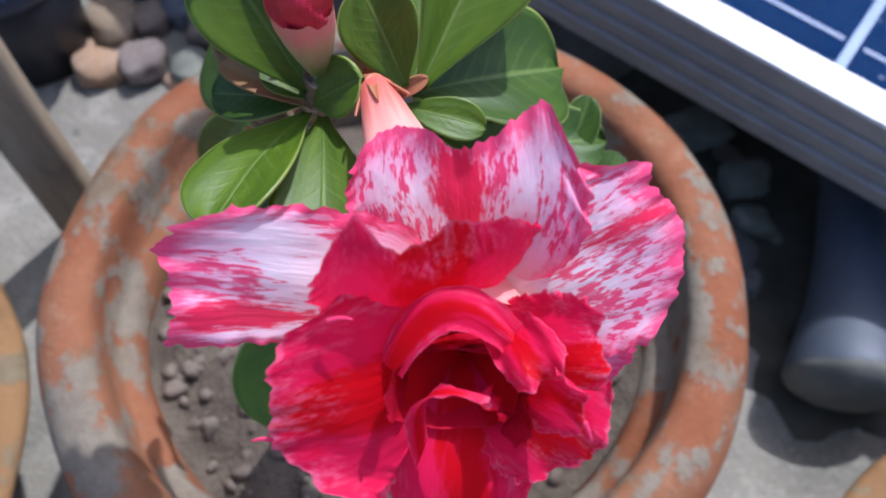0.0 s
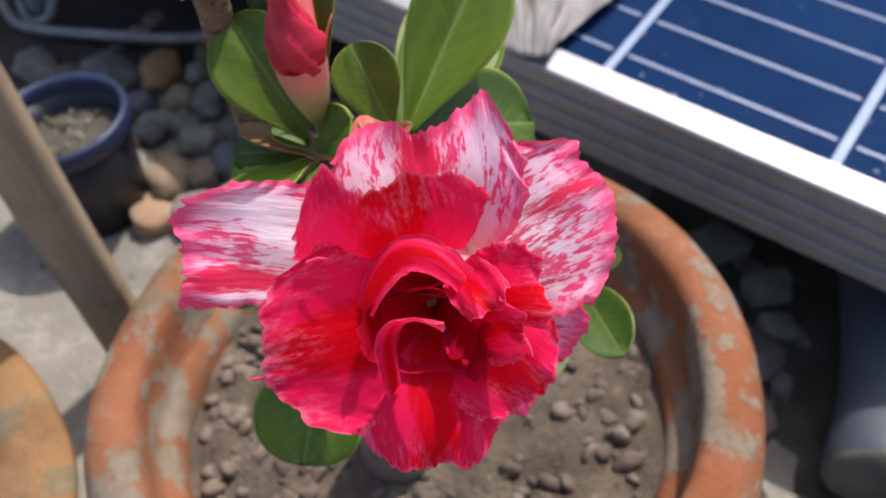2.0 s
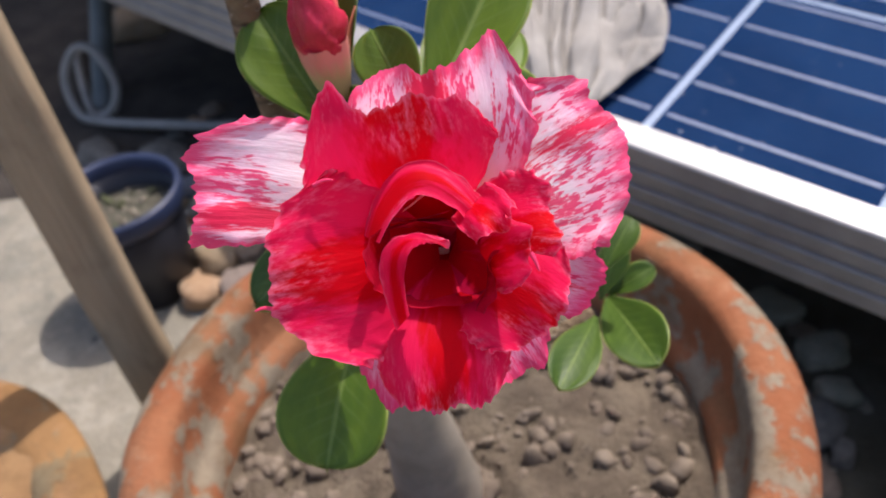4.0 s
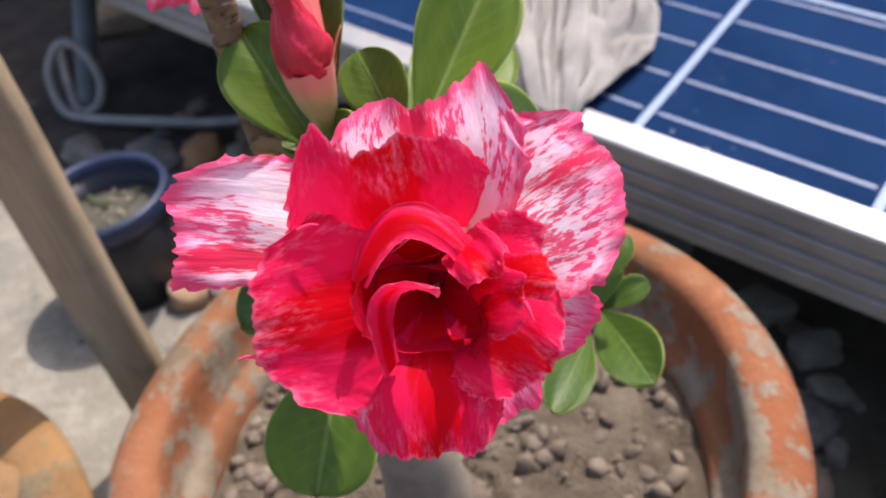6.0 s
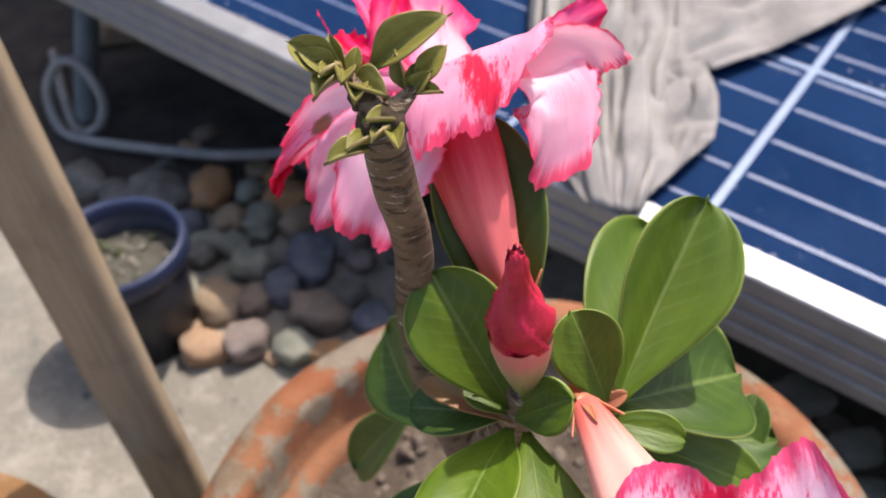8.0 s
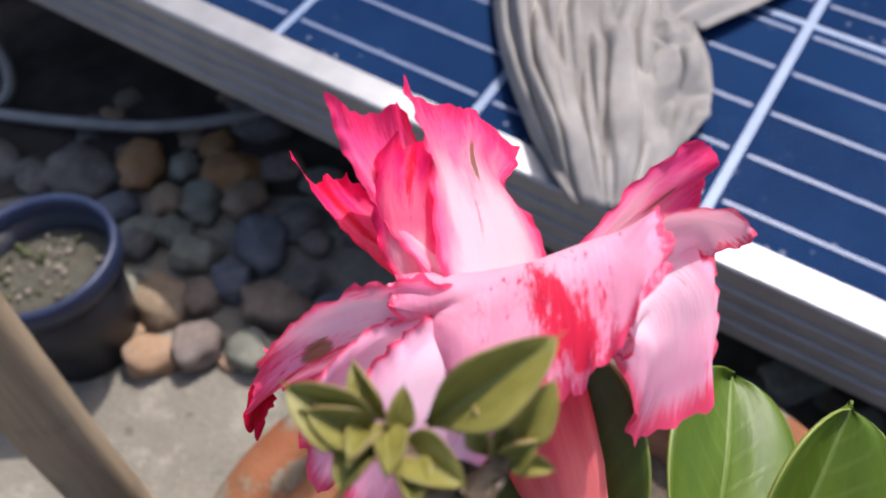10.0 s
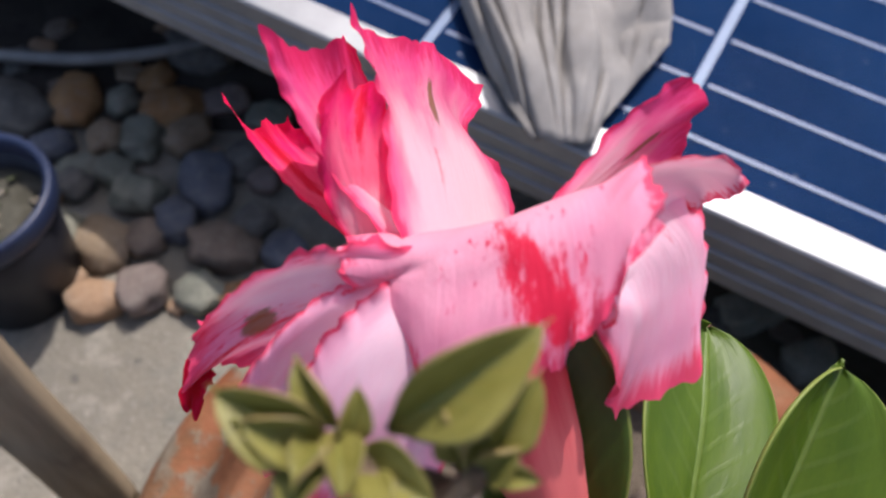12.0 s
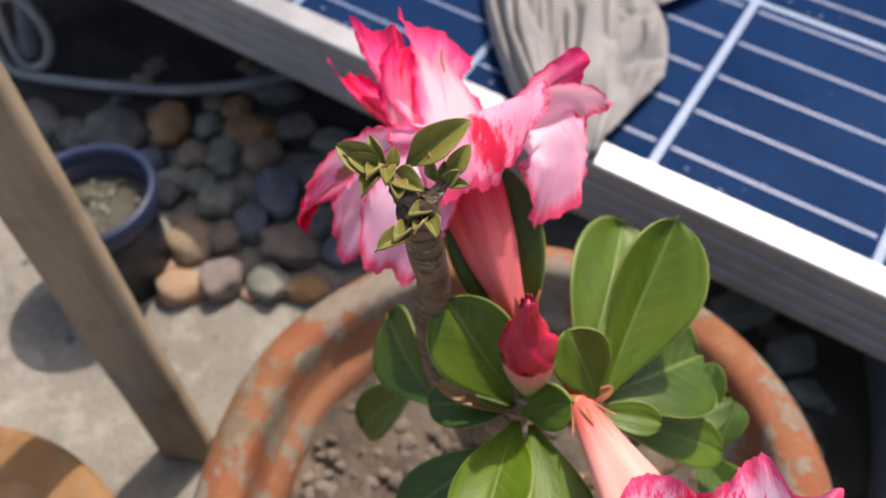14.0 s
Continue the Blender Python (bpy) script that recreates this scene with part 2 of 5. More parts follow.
def bark_mat():
    m = Mat("bark", 0.75, spec=0.3)
    a = m.noise(60.0, 5.0, 0.6)
    mp = m.n("Mapping", Vector=m.co.outputs["Object"])
    mp.inputs["Scale"].default_value = (1.0, 1.0, 3.2)
    b = m.noise(210.0, 3.0, 0.6, mp.outputs["Vector"])
    col = m.mix(m.step(a, 0.3, 0.7), (0.115, 0.076, 0.042), (0.225, 0.162, 0.098))
    col = m.mix(m.math("MULTIPLY", m.step(b, 0.60, 0.66), 0.8), col, (0.50, 0.43, 0.35))
    ring = m.noise(150.0, 3.0, 0.6, mp.outputs["Vector"], seed=5.0)
    col = m.mix(m.math("MULTIPLY", m.step(ring, 0.56, 0.66), 0.6), col, (0.045, 0.028, 0.016))
    m.color(col)
    m.bump(m.math("ADD", a, m.math("SUBTRACT", b, m.math("MULTIPLY", m.step(ring, 0.54, 0.66), 0.8))), 0.9, 0.0018)
    return m.mat


def wood_mat():
    m = Mat("weathered_wood", 0.8, spec=0.25)
    mp = m.n("Mapping", Vector=m.co.outputs["Object"])
    mp.inputs["Scale"].default_value = (1.0, 1.0, 0.07)
    g = m.noise(260.0, 4.0, 0.6, mp.outputs["Vector"])
    b = m.noise(22.0, 4.0, 0.6)
    col = m.mix(m.step(g, 0.3, 0.7), (0.270, 0.208, 0.134), (0.345, 0.270, 0.178))
    col = m.mix(m.math("MULTIPLY", m.step(b, 0.50, 0.70), 0.6), col, (0.17, 0.125, 0.085))
    m.color(col)
    m.bump(g, 0.5, 0.0012)
    return m.mat


def cloth_mat():
    m = Mat("cloth", 0.9, spec=0.15)
    w1 = m.n("TexWave", Vector=m.co.outputs["Object"], Scale=420.0)
    a = m.noise(26.0, 4.0, 0.6)
    m.color(m.mix(m.step(a, 0.3, 0.72), (0.22, 0.207, 0.19), (0.33, 0.312, 0.285)))
    m.bump(m.math("ADD", m.math("MULTIPLY", w1.outputs["Fac"], 0.3), a), 0.3, 0.0015)
    return m.mat


def cell_mat():
    m = Mat("silicon_cell", 0.6, spec=0.0)
    m.bsdf.inputs["Coat Weight"].default_value = 0.0
    vor = m.n("TexVoronoi", Vector=m.co.outputs["Object"], Scale=90.0)
    a = m.noise(7.0, 4.0, 0.6)
    col = m.mix(m.step(a, 0.3, 0.7), (0.0072, 0.022, 0.064), (0.0110, 0.032, 0.088))
    col = m.mix(m.math("MULTIPLY", vor.outputs["Color"], 0.3), col, (0.018, 0.036, 0.088))
    dust = m.step(m.noise(30.0, 5.0, 0.7), 0.60, 0.80)
    specks = m.n("TexVoronoi", Vector=m.co.outputs["Object"], Scale=70.0)
    speck = m.math("MULTIPLY", m.step(specks.outputs["Distance"], 0.16, 0.07), m.step(m.noise(9.0, 3.0, 0.6, seed=3.0), 0.56, 0.64))
    col = m.mix(m.math("MULTIPLY", speck, 0.38), col, (0.40, 0.42, 0.46))
    m.color(m.mix(m.math("MULTIPLY", dust, 0.14), col, (0.35, 0.36, 0.38)))
    return m.mat


def glass_mat():
    m = Mat("panel_glass", 0.06)
    fres = m.n("Fresnel", IOR=1.07)
    clear = m.n("BsdfTransparent", Color=(0.96, 0.98, 1.0))
    gloss = m.n("BsdfGlossy", Roughness=0.02)
    mixer = m.n("MixShader", Fac=fres.outputs["Fac"])
    m.tree.links.new(clear.outputs["BSDF"], mixer.inputs[1])
    m.tree.links.new(gloss.outputs["BSDF"], mixer.inputs[2])
    m.tree.links.new(mixer.outputs["Shader"], m.tree.nodes["Material Output"].inputs["Surface"])
    return m.mat


M_CONCRETE = concrete()
# earth colour lowered to carry the deep shade under the panel
M_SOIL_SHADE = simple("shade_soil", (0.024, 0.019, 0.0145), (0.060, 0.049, 0.038), 22.0, 0.95, 0.9, 0.006)
M_MOSS = simple("mossy_ground", (0.055, 0.050, 0.032), (0.10, 0.095, 0.07), 30.0, 0.95, 0.9, 0.006)
M_TERRA = terracotta("terracotta", (0.225, 0.074, 0.029), (0.295, 0.132, 0.064), (0.160, 0.146, 0.108), 0.085, 1.0)
M_TERRA_OLD = terracotta("terracotta_old", (0.22, 0.115, 0.045), (0.30, 0.17, 0.07), (0.15, 0.125, 0.075), 0.03, 5.0)
M_POT_SOIL = simple("potting_soil", (0.066, 0.048, 0.031), (0.165, 0.131, 0.090), 36.0, 0.95, 1.0, 0.006, fine=420.0)
M_WEED = simple("weed", (0.045, 0.055, 0.018), (0.085, 0.095, 0.035), 200.0, 0.7, 0.3)
M_CHIP = simple("husk", (0.20, 0.17, 0.12), (0.34, 0.30, 0.24), 200.0, 0.9, 0.4)
M_OLD_SOIL = terracotta("caked_soil", (0.20, 0.115, 0.052), (0.30, 0.18, 0.085), (0.13, 0.10, 0.06), 0.02, 12.0)
M_GRIT = simple("grit", (0.085, 0.060, 0.042), (0.235, 0.190, 0.140), 38.0, 0.9, 0.6)
M_BARK = bark_mat()
M_KNOB = simple("scarred_bark", (0.06, 0.036, 0.018), (0.13, 0.085, 0.042), 420.0, 0.8, 1.0, 0.002)
M_TRUNK = simple("trunk_skin", (0.20, 0.172, 0.132), (0.29, 0.252, 0.200), 60.0, 0.7, 0.4, 0.0015)
M_WOOD = wood_mat()
M_CLOTH = cloth_mat()
M_CELL = cell_mat()
M_GLASS = glass_mat()
M_BACKSHEET = simple("white_backsheet", (0.20, 0.27, 0.39), (0.25, 0.32, 0.44), 30.0, 0.5, 0.05)
M_BUSBAR = simple("tinned_ribbon", (0.125, 0.165, 0.27), (0.17, 0.21, 0.32), 60.0, 0.45, 0.1)
M_ALU = simple("brushed_aluminium", (0.32, 0.325, 0.33), (0.39, 0.395, 0.40), 40.0, 0.45, 0.08, metal=0.55)
M_BLUE = simple("dark_blue_plastic", (0.018, 0.028, 0.066), (0.030, 0.044, 0.098), 18.0, 0.42, 0.12)
M_BLACKP = simple("black_plastic", (0.012, 0.013, 0.020), (0.025, 0.026, 0.035), 18.0, 0.5, 0.12)
M_HOSE = simple("grey_hose", (0.22, 0.215, 0.20), (0.31, 0.30, 0.28), 30.0, 0.5, 0.2)
M_STEEL = simple("painted_pipe", (0.10, 0.12, 0.12), (0.16, 0.18, 0.18), 30.0, 0.5, 0.2)
M_PVC = simple("grey_blue_plastic", (0.055, 0.068, 0.09), (0.095, 0.108, 0.125), 16.0, 0.55, 0.2)
M_DUSTY = simple("dusty_plastic", (0.105, 0.105, 0.085), (0.165, 0.160, 0.130), 60.0, 0.85, 0.4)
M_WALL = simple("shade_wall", (0.14, 0.13, 0.12), (0.19, 0.18, 0.165), 4.0, 0.9, 0.3)
WHITE, HOT = (0.97, 0.86, 0.90), (0.86, 0.006, 0.125)
M_OUTER_WING = petal_variegated("petal_wing", WHITE, HOT, 0.37, 0.30, 0.47, 0.86, thin=0.26, wash=0.66)
M_OUTER_TOP = petal_variegated("petal_top", WHITE, HOT, 0.33, 0.30, 0.04, 0.86, thin=0.26, wash=0.70)
M_OUTER_SIDE = petal_variegated("petal_side", WHITE, HOT, 0.36, 0.17, 0.25, 0.86, thin=0.26, wash=0.66)
M_OUTER_LOW = petal_variegated("petal_low", (0.93, 0.62, 0.74), HOT, 0.30, 0.10, -0.2)
PINK, ROSE_HOT = (0.94, 0.43, 0.54), (0.86, 0.018, 0.105)
M_FRONT2 = petal_variegated("petal_front", PINK, ROSE_HOT, 0.17, 0.22, 0.16, 0.96, 0.25, (0.95, 0.38, 0.47), 0.30, 0.7)
M_OUTER2 = petal_variegated("petal_back", (0.95, 0.66, 0.75), ROSE_HOT, 0.0, 0.0, 0.5, 0.96, 0.35, (0.95, 0.72, 0.79), 0.50, tooth=0.08)
M_SIDE2 = petal_variegated("petal_flank", (0.95, 0.60, 0.68), ROSE_HOT, 0.05, 0.46, -0.45, 0.95, 0.4, (0.94, 0.58, 0.66), 0.35)
M_ROSE_DEEP = petal_variegated("petal_rose_deep", (0.90, 0.15, 0.26), (0.72, 0.008, 0.07), 0.20, 0.20, 0.1, 0.88, 0.3, (0.94, 0.45, 0.52), 0.9)
M_LEFT2 = petal_variegated("petal_drooping", (0.95, 0.60, 0.70), ROSE_HOT, 0.22, 0.12, 0.2, 0.84, 0.3, (0.94, 0.62, 0.70), 0.7, decay=(0.70, 0.0, 0.075, 0.22))
M_ROSE = petal_variegated("petal_rose", (0.94, 0.30, 0.41), (0.80, 0.02, 0.12), 0.10, 0.0, 0.0, 0.90, 0.45, (0.96, 0.66, 0.72), 0.75, decay=(0.72, 0.12, 0.11, 0.07), reach=(0.42, 0.92))
M_RED = petal_red("petal_red", (0.66, 0.002, 0.010), (0.80, 0.012, 0.085), (0.94, 0.32, 0.50), 0.50, 0.45)
# petal red darkened: paints the throat's shade, and colours one dark crimson tip
M_RED_IN = petal_red("petal_throat_shade_dark_tip", (0.36, 0.001, 0.006), (0.46, 0.004, 0.028), (0.62, 0.03, 0.08), 0.35, 0.25)
M_TUBE = tube_mat("petal_tube", (0.74, 0.16, 0.12), (0.90, 0.44, 0.36), (0.90, 0.36, 0.33))
# mouth colour holds the shade that the petals throw on the tube
M_TUBE2 = tube_mat("petal_tube_deep_mouth_shade", (0.72, 0.12, 0.10), (0.82, 0.19, 0.18), (0.62, 0.02, 0.045))
M_SEPAL = simple("sepal", (0.42, 0.10, 0.05), (0.46, 0.20, 0.09), 90.0, 0.5, 0.2)
M_BUD = simple("bud_crimson", (0.40, 0.004, 0.018), (0.66, 0.02, 0.075), 150.0, 0.5, 0.4, 0.001)
M_BUD_CUP = tube_mat("bud_cup", (0.24, 0.30, 0.07), (0.50, 0.40, 0.20), (0.74, 0.26, 0.22))
M_LEAF = leaf_green("leaf", (0.066, 0.124, 0.004), (0.118, 0.190, 0.008), 0.46, 0.22)
# darker leaf green, with shade on lower and back leaves put into it
M_LEAF_DK_SHADE = leaf_green("leaf_dark_shade", (0.036, 0.078, 0.006), (0.066, 0.120, 0.010), 0.46, 0.18)
M_LEAF_YOUNG = leaf_green("leaf_young", (0.21, 0.19, 0.034), (0.33, 0.30, 0.075), 0.42, 0.25, (0.40, 0.28, 0.12))
M_BLADE_RED = simple("red_tinted_leaf", (0.16, 0.15, 0.03), (0.36, 0.13, 0.05), 70.0, 0.5, 0.2)
STONE = {
    "tan": stone_mat("stone_tan", (0.220, 0.161, 0.103), (0.293, 0.223, 0.145)),
    "peach": stone_mat("stone_peach", (0.319, 0.198, 0.115), (0.393, 0.269, 0.167)),
    "orange": stone_mat("stone_ochre", (0.281, 0.147, 0.060), (0.344, 0.206, 0.093)),
    "brown": stone_mat("stone_brown", (0.157, 0.121, 0.090), (0.230, 0.181, 0.136)),
    "mauve": stone_mat("stone_mauve", (0.162, 0.130, 0.113), (0.246, 0.197, 0.169)),
    "blue": stone_mat("stone_blue", (0.091, 0.102, 0.123), (0.152, 0.158, 0.176)),
    "green": stone_mat("stone_greygreen", (0.163, 0.170, 0.130), (0.261, 0.256, 0.198)),
    "dark": stone_mat("stone_dark", (0.087, 0.085, 0.076), (0.173, 0.163, 0.143)),
}

# ---- builders ----


def mesh_object(name, bm, material, smooth=True):
    me = bpy.data.meshes.new(name)
    bm.normal_update()
    bm.to_mesh(me)
    bm.free()
    if smooth:
        for p in me.polygons:
            p.use_smooth = True
    me.materials.append(material)
    return new(name, me)


def part(name, bm, material, parent, label="", smooth=True):
    ob = mesh_object(name, bm, material, smooth)
    ob.parent = parent
    if label:
        tagged(ob, label)
    return ob


def thing(name, label, category, group="", at=(0, 0, 0)):
    ob = new(name)
    ob.empty_display_size = 0.02
    ob.location = at
    bpy.context.view_layer.update()
    return tagged(ob, label, category, group)


def lathe(profile, segs=64, wobble=0.0, seed=0.0, caps=False):
    """Turns (radius, height) pairs round z."""
    bm = bmesh.new()
    rings = []
    for r, z in profile:
        ring = []
        for k in range(segs):
            a = 2 * math.pi * k / segs
            w = 1 + wobble * noise.noise((2 * math.cos(a) + seed, 2 * math.sin(a), z * 8))
            ring.append(bm.verts.new((r * w * math.cos(a), r * w * math.sin(a), z + wobble * 0.02 * noise.noise((3 * math.cos(a), 3 * math.sin(a) + seed, 5)))))
        rings.append(ring)
    for a, b in zip(rings, rings[1:]):
        for k in range(segs):
            bm.faces.new((a[k], a[(k + 1) % segs], b[(k + 1) % segs], b[k]))
    if caps:
        bm.faces.new(rings[0][::-1])
        bm.faces.new(rings[-1])
    bmesh.ops.recalc_face_normals(bm, faces=bm.faces)
    return bm


def tube(points, radii, segs=16, caps=True, rough=0.0, steps=10):
    """A round stem through points, smoothed, with a radius at each point."""
    pts = [Vector(p) for p in points]
    path, rads = [], []
    for i in range(len(pts) - 1):
        p0, p1, p2, p3 = pts[max(i - 1, 0)], pts[i], pts[i + 1], pts[min(i + 2, len(pts) - 1)]
        for k in range(steps):
            t = k / steps
            path.append(0.5 * (2 * p1 + (p2 - p0) * t + (2 * p0 - 5 * p1 + 4 * p2 - p3) * t * t + (3 * p1 - p0 - 3 * p2 + p3) * t ** 3))
            rads.append(radii[i] * (1 - t) + radii[i + 1] * t)
    path.append(pts[-1])
    rads.append(radii[-1])
    bm = bmesh.new()
    side = Vector((1, 0, 0))
    rings = []
    for i, p in enumerate(path):
        d = (path[min(i + 1, len(path) - 1)] - path[max(i - 1, 0)]).normalized()
        side = (side - d * side.dot(d))
        side = side.normalized() if side.length > 1e-4 else d.orthogonal().normalized()
        other = d.cross(side)
        ring = []
        for k in range(segs):
            a = 2 * math.pi * k / segs
            way = side * math.cos(a) + other * math.sin(a)
            r = rads[i] * (1 + rough * noise.noise((p + way * 0.01) * 90))
            ring.append(bm.verts.new(p + way * r))
        rings.append(ring)
    for a, b in zip(rings, rings[1:]):
        for k in range(segs):
            bm.faces.new((a[k], a[(k + 1) % segs], b[(k + 1) % segs], b[k]))
    if caps:
        bm.faces.new(rings[0][::-1])
        bm.faces.new(rings[-1])
    bmesh.ops.recalc_face_normals(bm, faces=bm.faces)
    return bm


def box(size, at=(0, 0, 0), bevel=0.0):
    bm = bmesh.new()
    bmesh.ops.create_cube(bm, size=1.0, matrix=Matrix.Translation(at) @ Matrix.Diagonal((*size, 1)))
    if bevel:
        bmesh.ops.bevel(bm, geom=bm.edges[:], offset=bevel, segments=2, affect="EDGES")
    return bm


def blade(P0, P1, P2, half, across=None, normal=None, root=0.25, peak=0.62, square=2.4, cup=0.0, fold=0.0, ruffle=0.0, waves=5.0, jag=0.0, notch=(0.0, 0.0), point=0.0, twist=0.0, ns=26, nw=22, seed=0.0, thick=0.0005, curl=0.0, skew=0.0, buckle=0.0, fan=None):
    """A petal or leaf: a sheet along the curve P0, P1, P2, at most 2 x half wide.
    normal: where its upper face looks; cup bends its sides up, fold creases it at the middle, ruffle waves the rim, jag frays it."""
    P0, P1, P2 = Vector(P0), Vector(P1), Vector(P2)
    bm = bmesh.new()
    uvl = bm.loops.layers.uv.new("UVMap")
    grid, uvs, norms = [], {}, {}
    length = (P1 - P0).length + (P2 - P1).length
    for i in range(ns + 1):
        s = i / ns
        s_e = 1 - (1 - s) ** 1.35
        row = []
        for j in range(nw + 1):
            w = -1 + 2 * j / nw
            cut = notch[1] * math.exp(-((w - notch[0]) / 0.22) ** 2) * s_e ** 4
            fray = jag * (noise.noise((w * 3.1 + seed, s * 5, seed * 1.7)) + 0.45 * noise.noise((w * 13 + seed, s * 22, seed))) * max(abs(w), s_e) ** 5
            q = max(0.0, s_e - cut * 0.35 + fray * 0.3)
            if fan is not None:
                lobe = noise.noise((w * 1.7 + seed * 3, seed, 2)) + 0.5 * noise.noise((w * 5.5 + seed, seed * 2, 7))
                teeth = noise.noise((w * 15 + seed, seed, 4))
                q = s * (1 - fan * abs(w) ** 2.6 + jag * (0.8 * lobe + 0.30 * teeth) - notch[1] * 0.35 * math.exp(-((w - notch[0]) / 0.22) ** 2))
                fray = jag * (noise.noise((s * 2.6 + seed, w * 2, seed * 1.7)) + 0.35 * noise.noise((s * 16 + seed, w * 3, seed))) * abs(w) ** 4 * s
                s_e = s
            c = P0 * (1 - q) ** 2 + P1 * 2 * q * (1 - q) + P2 * q * q
            d = ((P1 - P0) * (1 - q) + (P2 - P1) * q).normalized()
            up = Vector(normal) if normal is not None else Vector((0, 0, 1))
            up = Matrix.Rotation(radians(twist) * q, 3, d) @ up
            if across is not None:
                W = Vector(across)
                W = (W - d * W.dot(d)).normalized()
                N = W.cross(d)
            else:
                W = d.cross(up)
                W = -W.normalized() if W.length > 1e-5 else d.orthogonal().normalized()
                N = W.cross(d) * -1
                N = N if N.dot(up) > 0 else -N
            rise = root + (1 - root) * (math.sin(min(q / peak, 1.0) * math.pi / 2) ** 1.3)
            fall = 1.0 if fan is not None else max(0.0, 1 - max(0.0, (q - peak) / (1 - peak + 1e-6)) ** square) ** (1 / square)
            hw = half * rise * max(fall, 0.02) * (1 + fray)
            edge = max(abs(w), s_e ** 2)
            wave = ruffle * half * (edge ** 3) * (math.sin(w * waves * 2.2 + seed * 5 + s_e * 4) * 0.6 + 0.9 * noise.noise((w * waves * 0.55 + seed * 3, s_e * 2.6, seed)))
            lift = cup * hw * w * w + fold * hw * abs(w) + wave + curl * length * s_e ** 3 + buckle * half * noise.noise((w * 1.9 + seed * 2, s_e * 2.4, seed * 4)) * s_e
            tip = point * half * max(0.0, 1 - abs(w) * 5) * s_e ** 10
            v = bm.verts.new(c + W * (hw * w + skew * half * s_e ** 2) + N * lift + d * tip)
            uvs[v] = (s_e, 0.5 + 0.5 * w)
            norms[v] = N
            row.append(v)
        grid.append(row)
    sheets = [(grid, False)]
    if thick:
        low = []
        for row in grid:
            lrow = []
            for v in row:
                o = bm.verts.new(v.co - norms[v] * thick)
                uvs[o] = uvs[v]
                lrow.append(o)
            low.append(lrow)
        sheets.append((low, True))
    for g, flip in sheets:
        for a, b in zip(g, g[1:]):
            for j in range(nw):
                quad = (a[j], a[j + 1], b[j + 1], b[j])
                bm.faces.new(quad[::-1] if flip else quad)
    if thick:
        rim = [grid[0][j] for j in range(nw)] + [grid[i][nw] for i in range(ns)] + [grid[ns][j] for j in range(nw, 0, -1)] + [grid[i][0] for i in range(ns, 0, -1)]
        under = [low[0][j] for j in range(nw)] + [low[i][nw] for i in range(ns)] + [low[ns][j] for j in range(nw, 0, -1)] + [low[i][0] for i in range(ns, 0, -1)]
        for k in range(len(rim)):
            k2 = (k + 1) % len(rim)
            bm.faces.new((rim[k2], rim[k], under[k], under[k2]))
    for f in bm.faces:
        for lp in f.loops:
            lp[uvl].uv = uvs[lp.vert]
    return bm


def knots(values, f):
    """A smooth curve through evenly spaced values, f from 0 to 1."""
    x = min(max(f, 0.0), 1.0) * (len(values) - 1)
    k = min(int(x), len(values) - 2)
    t = x - k
    p1, p2 = values[k], values[k + 1]
    p0, p3 = values[max(k - 1, 0)], values[min(k + 2, len(values) - 1)]
    return 0.5 * (2 * p1 + (p2 - p0) * t + (2 * p0 - 5 * p1 + 4 * p2 - p3) * t * t + (3 * p1 - p0 - 3 * p2 + p3) * t ** 3)


